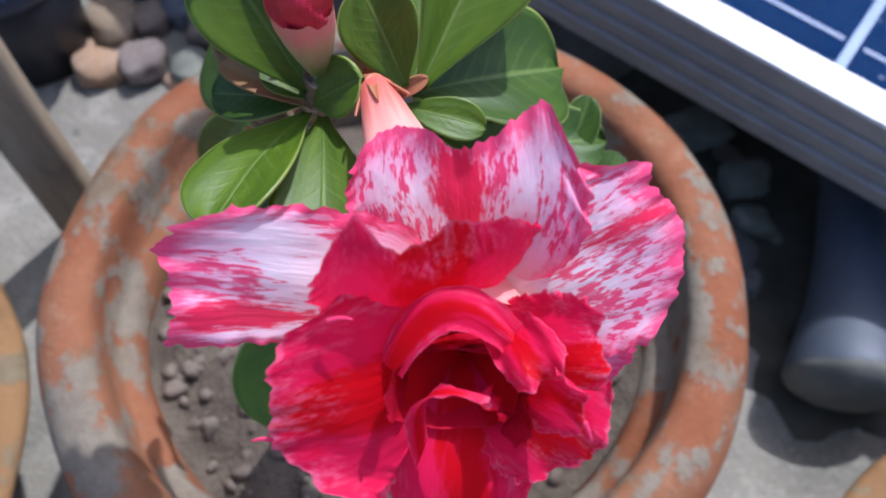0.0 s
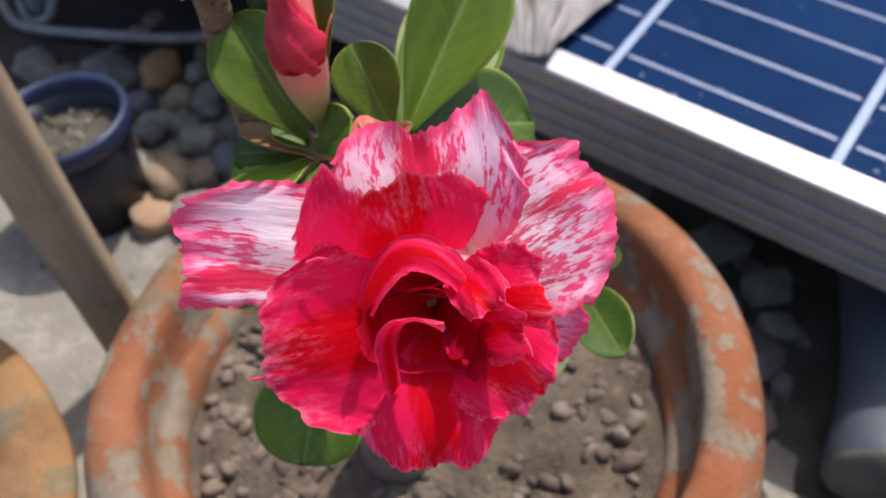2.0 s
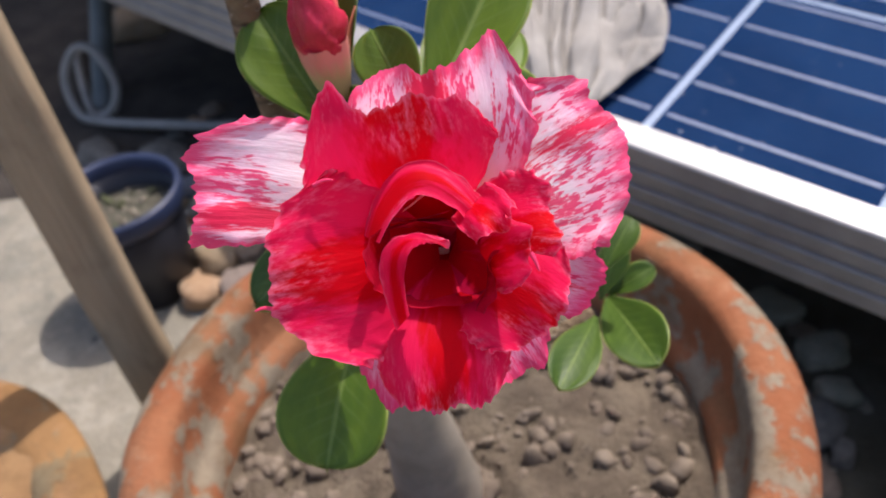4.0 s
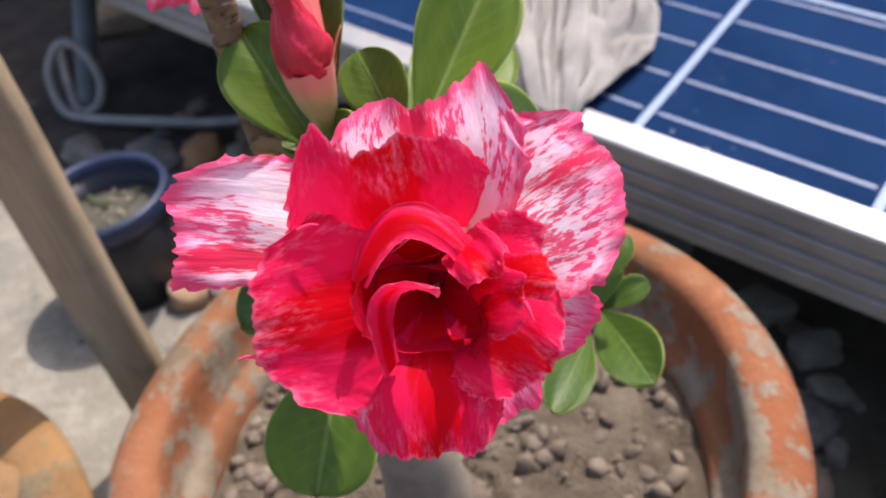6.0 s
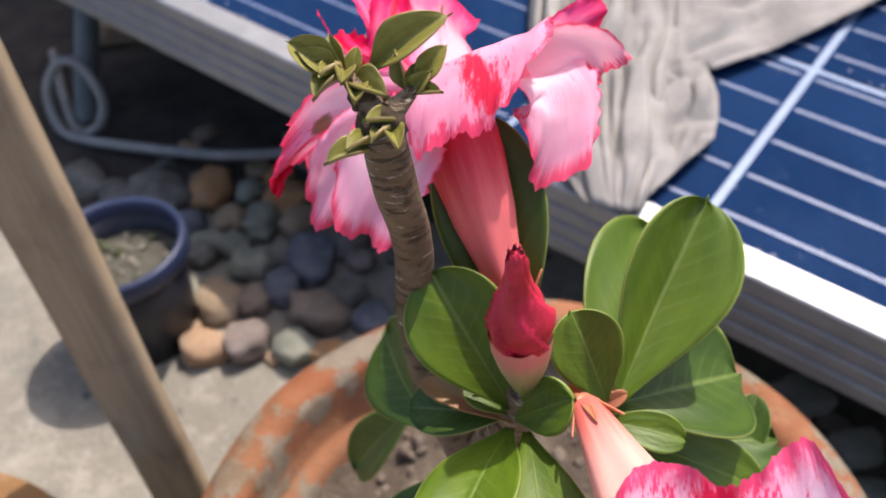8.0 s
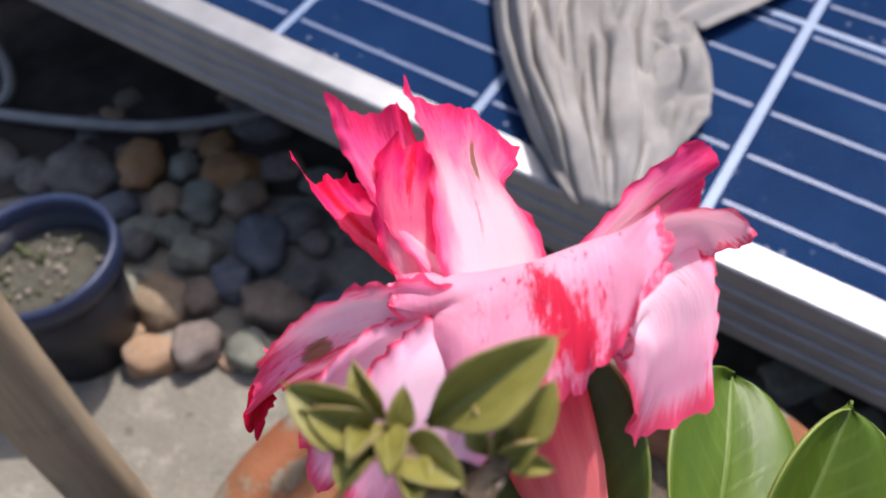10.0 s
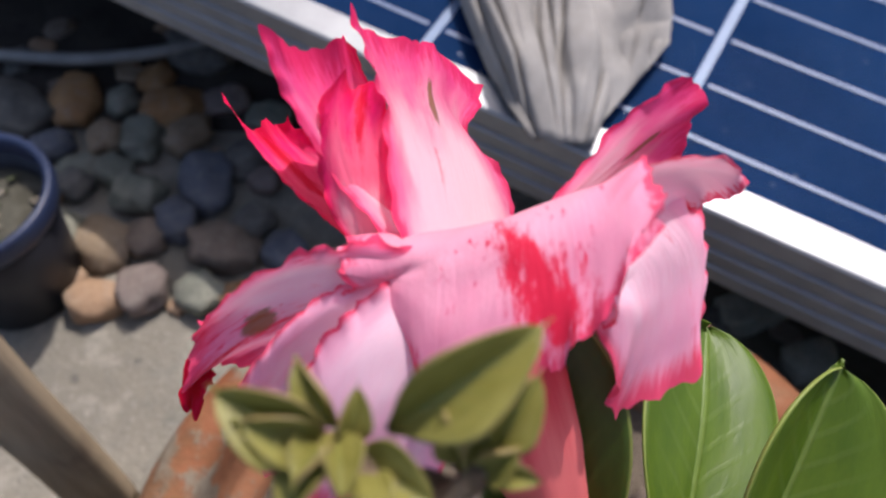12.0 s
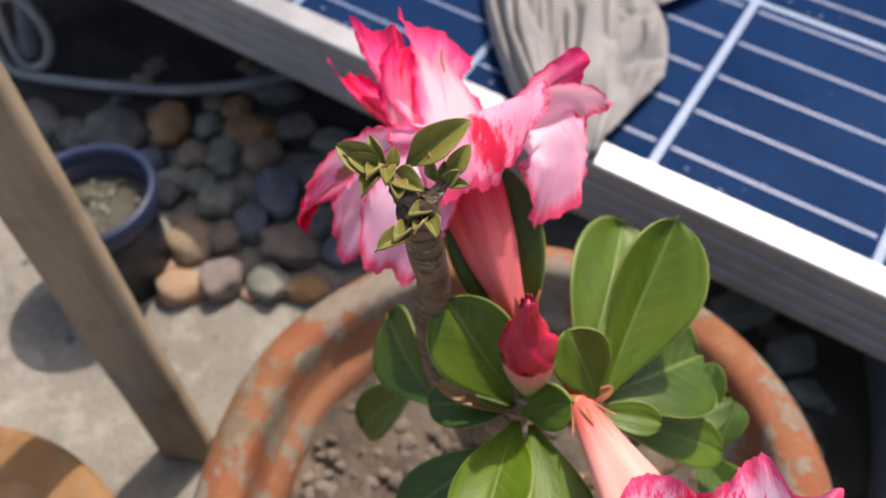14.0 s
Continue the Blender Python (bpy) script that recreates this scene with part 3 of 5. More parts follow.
def petal(P0, P1, P2, half, rim, side, normal=None, across=None, other=None, cup=0.0, roll=0.0, buckle=0.0010, frill=0.0010, wave=0.0006, jag=0.028, seed=0.0, ns=52, nw=80, turn=0.0, pleat=0.0, bend=0.0):
    """A petal along the curve P0, P1, P2. rim: its length from one side to the other; side (and other, the far side): its width from root to end.
    buckle and frill, in metres, crumple the sheet and its edge; wave swings the edge; roll turns the end over.
    pleat, in metres, raises soft folds that run from root to rim; bend tips one side up and the other down."""
    P0, P1, P2 = Vector(P0), Vector(P1), Vector(P2)
    bm = bmesh.new()
    uvl = bm.loops.layers.uv.new("UVMap")
    length = (P1 - P0).length + (P2 - P1).length
    grid, uvs = [], {}
    for i in range(ns + 1):
        s = i / ns
        row = []
        for j in range(nw + 1):
            w = -1 + 2 * j / nw
            bite = noise.noise((w * half * 260 + seed * 7, seed, 3)) * 0.7 + noise.noise((w * half * 900 + seed, seed * 3, 8)) * 0.7
            q = s * (knots(rim, 0.5 + 0.5 * w) + jag * bite * s ** 6)
            c = P0 * (1 - q) ** 2 + P1 * 2 * q * (1 - q) + P2 * q * q
            d = ((P1 - P0) * (1 - q) + (P2 - P1) * q).normalized()
            if across is not None:
                W = Vector(across)
                W = (W - d * W.dot(d)).normalized()
                N = W.cross(d)
            else:
                W = -d.cross(Vector(normal)).normalized()
                N = d.cross(W)
                N = N if N.dot(Vector(normal)) > 0 else -N
            W = Matrix.Rotation(radians(turn) * s, 3, d) @ W
            N = Matrix.Rotation(radians(turn) * s, 3, d) @ N
            wide = half * knots(side if (w >= 0 or other is None) else other, s)
            wide *= 1 + jag * 1.5 * (noise.noise((s * length * 240 + seed, w, seed * 2)) + 0.6 * noise.noise((s * length * 640 + seed, w, 5))) * abs(w) ** 6
            a, b = w * wide * 1000, s * length * 1000
            edge = max(abs(w) ** 3 * min(1.0, s * 2.2), s ** 4)
            lift = cup * wide * w * w - roll * length * max(0.0, s - 0.55) ** 2 * 4.0
            lift += buckle * s ** 0.5 * (1.5 * noise.noise((a / 13 + seed * 5, b / 18, seed)) + 0.4 * noise.noise((a / 6 + seed, b / 9, seed + 4)))
            sides, end = abs(w) ** 9 * min(1.0, s * 2.2), s ** 11
            lift += frill * (1.5 * end * noise.noise((w * half * 330 + seed, s * 2, seed + 9)) + 1.3 * sides * noise.noise((s * length * 300 + seed, w, seed + 2)))
            lift += 0.45 * frill * (abs(w) ** 4 * min(1.0, s * 2.2) + s ** 5) * noise.noise((w * half * 170 + seed * 2, s * length * 70, seed + 6))
            lift += wave * edge * math.sin(w * 5.5 + s * 3 + seed * 2.3) + bend * wide * w * s
            ridge = noise.noise((w * half * 105 + 0.9 * noise.noise((s * 2, w * 3, seed)), s * 0.9, seed * 3 + 1))
            lift += pleat * s ** 0.7 * (1.6 * abs(ridge) - 0.3 + 0.35 * noise.noise((w * half * 420 + seed, s * 1.3, seed)))
            slide = 0.4 * frill * sides * noise.noise((a / 2.2, b / 2.2, seed + 17))
            v = bm.verts.new(c + W * (w * wide + slide) + N * lift)
            uvs[v] = (s, 0.5 + 0.5 * w)
            row.append(v)
        grid.append(row)
    for a, b in zip(grid, grid[1:]):
        for j in range(nw):
            f = bm.faces.new((a[j], a[j + 1], b[j + 1], b[j]))
            for lp in f.loops:
                lp[uvl].uv = uvs[lp.vert]
    return bm


def stone_bm(rx, ry, rz, seed, sub=3):
    bm = bmesh.new()
    bmesh.ops.create_icosphere(bm, subdivisions=sub, radius=1.0)
    for v in bm.verts:
        k = 1 + 0.34 * noise.noise(v.co * 1.5 + Vector((seed, seed * 2.1, 0))) + 0.06 * noise.noise(v.co * 4 + Vector((0, seed, 3)))
        c = Vector([math.copysign(abs(q) ** 0.82, q) for q in v.co]) * k
        flat = 0.86 if abs(c.z) > 0.5 else 1.0
        v.co = Vector((c.x * rx, c.y * ry, c.z * rz * flat))
    return bm


# ---- setting ----
def ground_bm():
    """One sheet: fine near the pots, coarse to the horizon."""
    bm = bmesh.new()
    xs = [-60, -12, -4, -2] + [-1.4 + 0.05 * k for k in range(57)] + [2, 4, 12, 60]
    grid = [[bm.verts.new((x, y, 0.004 * noise.noise((x * 3, y * 3, 0)) + 0.0015 * noise.noise((x * 14, y * 14, 2)) if max(abs(x), abs(y)) < 2 else 0)) for x in xs] for y in xs]
    for a, b in zip(grid, grid[1:]):
        for j in range(len(xs) - 1):
            bm.faces.new((a[j], a[j + 1], b[j + 1], b[j]))
    return bm


ground = tagged(mesh_object("ground", ground_bm(), M_CONCRETE), "pale weathered concrete yard floor with dark specks", "ground", kind="structure")


def patch(name, cx, cy, rx, ry, mat, label, seed, z=0.006):
    """A low heap of earth with an uneven outline."""
    bm = bmesh.new()
    rings = [[bm.verts.new((cx, cy, z + 0.006))]]
    for i in range(1, 15):
        f = i / 14
        ring = []
        for k in range(60):
            a = 2 * math.pi * k / 60
            e = 1 + 0.22 * noise.noise((math.cos(a) * 2 + seed, math.sin(a) * 2, 0)) + 0.08 * noise.noise((math.cos(a) * 7 + seed, math.sin(a) * 7, 4))
            x, y = cx + rx * f * e * math.cos(a), cy + ry * f * e * math.sin(a)
            h = (z + 0.006 * noise.noise((x * 22, y * 22, seed)) + 0.004 * noise.noise((x * 60, y * 60, seed))) if f < 0.95 else -0.008
            ring.append(bm.verts.new((x, y, h)))
        rings.append(ring)
    for k in range(60):
        bm.faces.new((rings[0][0], rings[1][k], rings[1][(k + 1) % 60]))
    for a, b in zip(rings[1:], rings[2:]):
        for k in range(60):
            bm.faces.new((a[k], b[k], b[(k + 1) % 60], a[(k + 1) % 60]))
    bmesh.ops.recalc_face_normals(bm, faces=bm.faces)
    return tagged(mesh_object(name, bm, mat), label, "ground", kind="structure")


# dark sheet that paints in the shade behind and under the panel
patch("soil_patch", -0.25, 1.27, 1.45, 0.60, M_SOIL_SHADE, "earth with the shade under the solar panel painted into its dark colour", 2.0)
patch("mossy_soil", 0.25, 0.40, 0.15, 0.21, M_MOSS, "dark mossy earth beside the flower pot", 7.0, 0.004)
# two walls added out of view to block light from the far ground
tagged(mesh_object("wall_side", box((3.2, 0.15, 1.5), (-1.42, 1.60, 0.75)), M_WALL, False), "plain grey wall added out of view to shade the far ground, nearer stretch", "wall", kind="structure")
wall = tagged(mesh_object("wall_back", box((6.0, 0.15, 2.1), (0, 2.1, 1.05)), M_WALL, False), "plain grey wall added out of view to shade the far ground", "wall", kind="structure")

# ---- solar panel ----
PX = Vector((0.100, 0.452, 0.193))
UH = Vector((0.8217, -0.5641, -0.0806)).normalized()
NH = Vector((0.0366, -0.0889, 0.9954))
NH = (NH - UH * NH.dot(UH)).normalized()
VH = NH.cross(UH)
PANEL = Matrix(((UH.x, VH.x, NH.x, PX.x), (UH.y, VH.y, NH.y, PX.y), (UH.z, VH.z, NH.z, PX.z), (0, 0, 0, 1)))
U0, U1, V1 = -0.790, 0.795, 0.634
LIP, DEEP = 0.022, 0.062


def rail_bm(length):
    """One side of the frame, extruded along x: a flat lip, a ribbed face and a return flange."""
    prof = [(0, 0.0), (0, -0.003), (-0.004, -0.0035), (-0.004, -DEEP + 0.002), (0.012, -DEEP + 0.002), (0.012, -DEEP), (-LIP, -DEEP)]
    for k in range(3):
        z = -DEEP + 0.012 + k * 0.015
        prof += [(-LIP, z), (-LIP + 0.003, z + 0.0015), (-LIP + 0.003, z + 0.0035), (-LIP, z + 0.005)]
    prof += [(-LIP, -0.0015), (-LIP + 0.0015, 0.0)]
    bm = bmesh.new()
    a = [bm.verts.new((0, y, z)) for y, z in prof]
    b = [bm.verts.new((length, y, z)) for y, z in prof]
    k = len(prof)
    for i in range(k):
        bm.faces.new((a[i], b[i], b[(i + 1) % k], a[(i + 1) % k]))
    bmesh.ops.recalc_face_normals(bm, faces=bm.faces)
    return bm


panel = thing("solar_panel", "blue polycrystalline solar panel in a silver aluminium frame", "solar panel")
panel.matrix_world = PANEL
for name_, m_ in (("front", pose(U0 - LIP, 0, 0)), ("back", pose(U1 + LIP, V1, 0, 0, 0, 180))):
    part("frame_rail", rail_bm(U1 - U0 + 2 * LIP), M_ALU, panel, "silver aluminium rail with ribbed side", False).matrix_basis = m_
for m_ in (pose(U0, V1, 0, 0, 0, -90), pose(U1, 0, 0, 0, 0, 90)):
    part("frame_rail", rail_bm(V1), M_ALU, panel, "silver aluminium rail with ribbed side", False).matrix_basis = m_
part("backsheet", box((U1 - U0 + 0.004, V1 + 0.004, 0.003), ((U0 + U1) / 2, V1 / 2, -0.0075)), M_BACKSHEET, panel, "pale blue-white backing sheet", False)
bm = bmesh.new()
bm.faces.new([bm.verts.new((x_, y_, -0.0030)) for x_, y_ in ((U0, 0), (U1, 0), (U1, V1), (U0, V1))])
glass = part("glass_pane", bm, M_GLASS, panel, "clear dusty cover glass", False)
glass.visible_shadow = False
for x_ in (U0 + 0.09, U1 - 0.05):
    for y_ in (0.30, V1 - 0.04):
        foot = PANEL @ Vector((x_, y_, -DEEP))
        leg = part("leg", box((0.03, 0.03, foot.z + 0.004), (0, 0, -(foot.z + 0.004) / 2)), M_STEEL, panel, "dark steel leg", False)
        leg.matrix_basis = PANEL.inverted() @ Matrix.Translation(foot + Vector((0, 0, 0.003)))

# ---- terracotta pots ----
POT = Vector((-0.018, 0.221, 0.0))


def clay_pot(name, at, R, H, mat, label, soil_mat, soil_label, seed, fill=0.74, wide=0.1285, closed=False):
    pot = thing(name, label, "flower pot", at=at)
    k = R / 0.172
    if closed:
        rim = [(0.136, 0.190), (0.150, 0.1945), (0.162, 0.1955), (0.168, 0.194), (0.1715, 0.190), (0.172, 0.184), (0.169, 0.176), (0.158, 0.160), (0.142, 0.130)]
    else:
        rim = [(0.126, 0.128), (0.1275, 0.150), (0.1290, 0.158), (0.1325, 0.1625), (0.1365, 0.1640), (0.1390, 0.1670), (0.1402, 0.184), (0.1410, 0.1940), (0.1430, 0.1985), (0.1470, 0.2005), (0.153, 0.2010), (0.160, 0.1990), (0.1660, 0.1945), (0.1705, 0.187), (0.172, 0.176), (0.171, 0.160), (0.166, 0.150), (0.158, 0.143), (0.152, 0.134)]
    prof = [(r * k, H * z / 0.2) for r, z in rim] + [(0.125 * k, H * 0.35), (0.105 * k, 0.002), (0.09 * k, 0.0)]
    prof = [(0.09 * k, 0.012), (0.105 * k, 0.014), (0.12 * k, H * 0.5)] + prof + [(0.0, 0.0)]
    part("body", lathe(prof, 128, 0.022, seed), mat, pot)
    bm = bmesh.new()
    rings = []
    r_max, z0 = wide * k, H * fill
    centre = bm.verts.new((0, 0, z0 + 0.008))
    for i in range(1, 31):
        f = i / 30
        ring = []
        for j in range(90):
            a = 2 * math.pi * j / 90
            x, y = r_max * f * math.cos(a), r_max * f * math.sin(a)
            h = z0 + 0.008 * (1 - f * f) + 0.006 * noise.noise((x * 45 + seed, y * 45, 1)) + 0.006 * abs(noise.noise((x * 110, y * 110, seed)))
            ring.append(bm.verts.new((x, y, h)))
        rings.append(ring)
    for j in range(90):
        bm.faces.new((centre, rings[0][j], rings[0][(j + 1) % 90]))
    for a, b in zip(rings, rings[1:]):
        for j in range(90):
            bm.faces.new((a[j], b[j], b[(j + 1) % 90], a[(j + 1) % 90]))
    part("soil", bm, soil_mat, pot, soil_label)
    return pot


big_pot = clay_pot("terracotta_pot", POT, 0.172, 0.2, M_TERRA, "wide terracotta pot with grey lime crust on its rim", M_POT_SOIL, "dry gritty brown soil", 1.0)
clay_pot("terracotta_pot", (-0.398, 0.137, 0), 0.1875, 0.127, M_TERRA_OLD, "old brown terracotta pot with mottled rim", M_OLD_SOIL, "caked mottled brown soil", 4.0, 0.945, 0.150, True)
clay_pot("terracotta_pot", (0.335, 0.025, 0), 0.165, 0.1, M_TERRA_OLD, "low terracotta pot at the edge of the yard", M_OLD_SOIL, "caked mottled brown soil", 9.0, 0.945, 0.150, True)

# ---- blue pot ----
nursery = thing("nursery_pot", "dark blue plastic nursery pot with green-brown soil", "flower pot", at=(-0.348, 0.538, 0))
part("body", lathe([(0.041, 0.0), (0.0435, 0.001), (0.0545, 0.096), (0.0530, 0.097), (0.051, 0.07), (0.042, 0.004), (0.0, 0.003)], 64), M_BLACKP, nursery, "black-blue tapered wall")
part("rim", lathe([(0.0545, 0.090), (0.0590, 0.091), (0.0605, 0.096), (0.0605, 0.106), (0.0590, 0.1095), (0.0555, 0.1095), (0.0532, 0.106), (0.0528, 0.094), (0.0545, 0.090)], 64), M_BLUE, nursery, "dark blue rolled rim")
soil_bm = lathe([(0.0, 0.080), (0.02, 0.0805), (0.036, 0.079), (0.0520, 0.077)], 48, 0.03, 3.0)
part("soil", soil_bm, M_MOSS, nursery, "green-brown soil with pale bits")
bits = random.Random(3)
for tone_, label_, lot_ in (("husk_litter", "pale husks and chips", M_CHIP), ("weed_growth", "tiny olive green weed growth", M_WEED)):
    bm = bmesh.new()
    for _ in range(30):
        a_, f_ = bits.uniform(0, 6.28), math.sqrt(bits.random()) * 0.047
        r_ = bits.uniform(0.0012, 0.0036)
        m_ = Matrix.Translation((f_ * math.cos(a_), f_ * math.sin(a_), 0.0805 + bits.uniform(0, 0.002))) @ Euler((bits.uniform(-0.6, 0.6), bits.uniform(-0.6, 0.6), bits.uniform(0, 3))).to_matrix().to_4x4() @ Matrix.Diagonal((r_ * 1.6, r_, r_ * 0.4, 1))
        bmesh.ops.create_icosphere(bm, subdivisions=1, radius=1.0, matrix=m_)
    part(tone_, bm, lot_, nursery, label_)["kind"] = "stuff"

# ---- wooden post ----
post = thing("wooden_post", "weathered grey-brown wooden post standing on the concrete", "post", at=(-0.2565, 0.352, 0))
bm = box((0.0405, 0.022, 0.48), (-0.0035, 0, 0.24), 0.0040)
bmesh.ops.subdivide_edges(bm, edges=[e for e in bm.edges if abs(e.verts[0].co.z - e.verts[1].co.z) > 0.3], cuts=30)
for v in bm.verts:
    v.co.x += 0.0016 * noise.noise((v.co.x * 20, 3, v.co.z * 9))
    v.co.y += 0.0012 * noise.noise((v.co.y * 20, 8, v.co.z * 9))
part("timber", bm, M_WOOD, post).rotation_euler = (0, 0, radians(-10))

# ---- hose, pipe, stand ----
hose = thing("garden_hose", "grey garden hose with a loop, lying on the ground", "hose", at=(-0.49, 0.82, 0))
ring_pts = [(-0.62, 1.02, 0.012), (-0.575, 0.93, 0.008), (-0.525, 0.846, 0.008), (-0.490, 0.832, 0.022), (-0.479, 0.842, 0.052), (-0.496, 0.855, 0.088), (-0.522, 0.858, 0.090), (-0.544, 0.850, 0.058), (-0.536, 0.832, 0.020), (-0.500, 0.816, 0.014), (-0.406, 0.778, 0.026), (-0.309, 0.760, 0.028), (-0.206, 0.777, 0.026), (-0.06, 0.85, 0.020), (0.12, 0.98, 0.018)]
part("hose_pipe", tube([Vector(p) - Vector((-0.49, 0.82, 0)) for p in ring_pts], [0.0058] * len(ring_pts), 14), M_HOSE, hose)
# leg at the panel's corner, built as a separate leaning shaft
stake = thing("leaning_panel_leg", "dark grey metal leg of the solar panel, leaning in the shade", "stake", at=(-0.528, 0.868, 0))
part("shaft", tube([(0, 0, -0.01), (0.012, 0.062, 0.085), (0.03, 0.13, 0.19), (0.06, 0.26, 0.40)], [0.014] * 4, 14), M_STEEL, stake)
cone = thing("plastic_pipe", "grey-blue plastic pipe with a flared dusty end lying on the ground", "pipe", at=(0.258, 0.218, 0))
LAID = Matrix.Translation((0, 0, 0.041)) @ Euler((radians(-90 + 4), 0, radians(-12))).to_matrix().to_4x4()
flare = [(0.0395, 0.010), (0.0400, 0.012), (0.0385, 0.020), (0.0345, 0.036), (0.0295, 0.056), (0.0262, 0.078), (0.0245, 0.105), (0.024, 0.14), (0.024, 0.36), (0.0, 0.36)]
part("shell", lathe(flare, 48, 0.012, 2.0), M_PVC, cone).matrix_basis = LAID
part("end_cap", lathe([(0.0, -0.004), (0.016, -0.003), (0.030, 0.0005), (0.0375, 0.0055), (0.0398, 0.010), (0.0392, 0.0112)], 48, 0.03, 4.0), M_DUSTY, cone, "dusty olive-grey rounded end").matrix_basis = LAID

# ---- cloth on the panel ----
rag = thing("rag", "crumpled beige-grey cotton rag lying on the solar panel", "cloth", at=PX)


def panel_z(x, y):
    return PX.z - (NH.x * (x - PX.x) + NH.y * (y - PX.y)) / NH.z


def rag_sheet(left, right, folds, height, seed, n=60, m=80, fade=0.0):
    """Cloth between two side lines (quadratic curves), laid in folds that run along it; fade flattens them towards the right side."""
    bm = bmesh.new()
    rows = []
    for i in range(n + 1):
        s = i / n
        def curve(c):
            a, b, d = (Vector((*p, 0)) for p in c)
            return a * (1 - s) ** 2 + b * 2 * s * (1 - s) + d * s * s
        A, B = curve(left), curve(right)
        row = []
        for j in range(m + 1):
            w = j / m
            p = A.lerp(B, w + 0.02 * noise.noise((w * 4, s * 5, seed)))
            g = noise.noise((w * folds * 0.8 + 1.2 * noise.noise((s * 3.1, w * 2, seed)), s * 1.6, seed)) * 0.9 + 0.6 * noise.noise((w * folds * 1.9, s * 3.4 + seed, 5))
            k = 1 - 2 * min(1.0, abs(g) * 2.4)
            edge = min(1.0, 6 * min(w, 1 - w) + 0.15, 8 * min(s, 1 - s) + 0.15)
            h = 0.0045 + height * (1 - fade * min(1.0, w * 1.7)) * edge * (1 - (0.5 + 0.5 * k) ** 1.4) + 0.006 * edge * (0.5 + noise.noise((p.x * 30, p.y * 30, seed)))
            row.append(bm.verts.new(Vector((p.x, p.y, panel_z(p.x, p.y) + h)) - PX))
        rows.append(row)
    for a, b in zip(rows, rows[1:]):
        for j in range(m):
            bm.faces.new((a[j], a[j + 1], b[j + 1], b[j]))
    bm.normal_update()
    bmesh.ops.solidify(bm, geom=bm.faces[:], thickness=0.0012)
    return bm


part("hanging_end", rag_sheet(((0.055, 0.90), (-0.045, 0.66), (0.026, 0.462)), ((0.135, 0.74), (0.120, 0.565), (0.062, 0.456)), 5.2, 0.030, 1.0, fade=0.55), M_CLOTH, rag)
part("corner_flap", rag_sheet(((0.085, 0.63), (0.055, 0.54), (0.062, 0.463)), ((0.128, 0.610), (0.138, 0.575), (0.122, 0.528)), 2.0, 0.007, 4.0), M_CLOTH, rag)
part("spread", rag_sheet(((0.03, 0.66), (0.05, 0.78), (0.10, 0.95)), ((0.135, 0.605), (0.30, 0.69), (0.42, 0.82)), 4.0, 0.010, 7.0), M_CLOTH, rag)

# ---- the plant ----
plant = thing("desert_rose", "potted desert rose with two variegated crimson and white double flowers", "plant", at=(-0.025, 0.197, 0.15))
bpy.context.view_layer.update()
PB = Vector((-0.025, 0.197, 0.15))


def rel(p):
    return Vector(p) - PB


def stem(name, pts, radii, mat, label="", rough=0.06):
    return part(name, tube([rel(p) for p in pts], radii, 20, True, rough), mat, plant, label)


NODE = Vector((-0.019, 0.161, 0.392))
stem("trunk", [(-0.025, 0.197, 0.128), (-0.027, 0.195, 0.17), (-0.029, 0.188, 0.24), (-0.030, 0.178, 0.32), (-0.030, 0.172, 0.358)], [0.026, 0.021, 0.014, 0.009, 0.0075], M_TRUNK, "grey swollen trunk")
stem("branch", [(-0.032, 0.172, 0.354), (-0.0415, 0.178, 0.38), (-0.0445, 0.179, 0.41), (-0.0420, 0.174, 0.440), (-0.0425, 0.164, 0.467), (-0.043, 0.161, 0.484)], [0.0068, 0.0052, 0.0048, 0.0046, 0.0047, 0.0042], M_BARK, "scarred brown branch")
stem("branch", [(-0.030, 0.172, 0.354), (-0.024, 0.166, 0.375), (-0.019, 0.162, 0.392), (-0.017, 0.160, 0.405)], [0.0068, 0.0058, 0.005, 0.004], M_BARK, "scarred brown branch")


def leaf(tip, base, half, bend=0.12, normal=(0, 0, 1), mat=M_LEAF, fold=0.18, name="leaf", twist=0.0, seed=1.0, square=2.0, peak=0.66, label="", point=0.10):
    tip, base = Vector(tip), Vector(base)
    nv = Vector(normal).normalized()
    mid = base.lerp(tip, 0.5) + nv * bend * (tip - base).length
    bm = blade(rel(base), rel(mid), rel(tip), half, normal=nv, root=0.10, peak=peak, square=square, cup=0.10, fold=fold, ruffle=0.07, waves=2.0, buckle=0.10, point=point, twist=twist, seed=seed, thick=0.0009, ns=24, nw=16)
    return part(name, bm, mat, plant, label)


CAMWARD = Vector((0.0, -0.55, 0.83))
leaf((0.0306, 0.2000, 0.4300), (0.006, 0.160, 0.399), 0.0142, -0.06, (0.12, -0.78, 0.6), seed=1, twist=0, fold=0.55)
leaf((-0.006, 0.165, 0.4265), (0.003, 0.158, 0.402), 0.0090, 0.10, (-0.05, -0.35, 0.93), seed=2)
leaf((-0.039, 0.1755, 0.4305), (-0.020, 0.158, 0.400), 0.0128, 0.06, (-0.1, -0.65, 0.75), seed=3, fold=0.26)
leaf((-0.006, 0.150, 0.414), (-0.0195, 0.156, 0.398), 0.0070, 0.12, (0, -0.5, 0.85), seed=4)
leaf((0.024, 0.231, 0.392), (0.002, 0.172, 0.385), 0.0170, 0.10, (0.10, -0.70, 0.70), M_LEAF, seed=5)
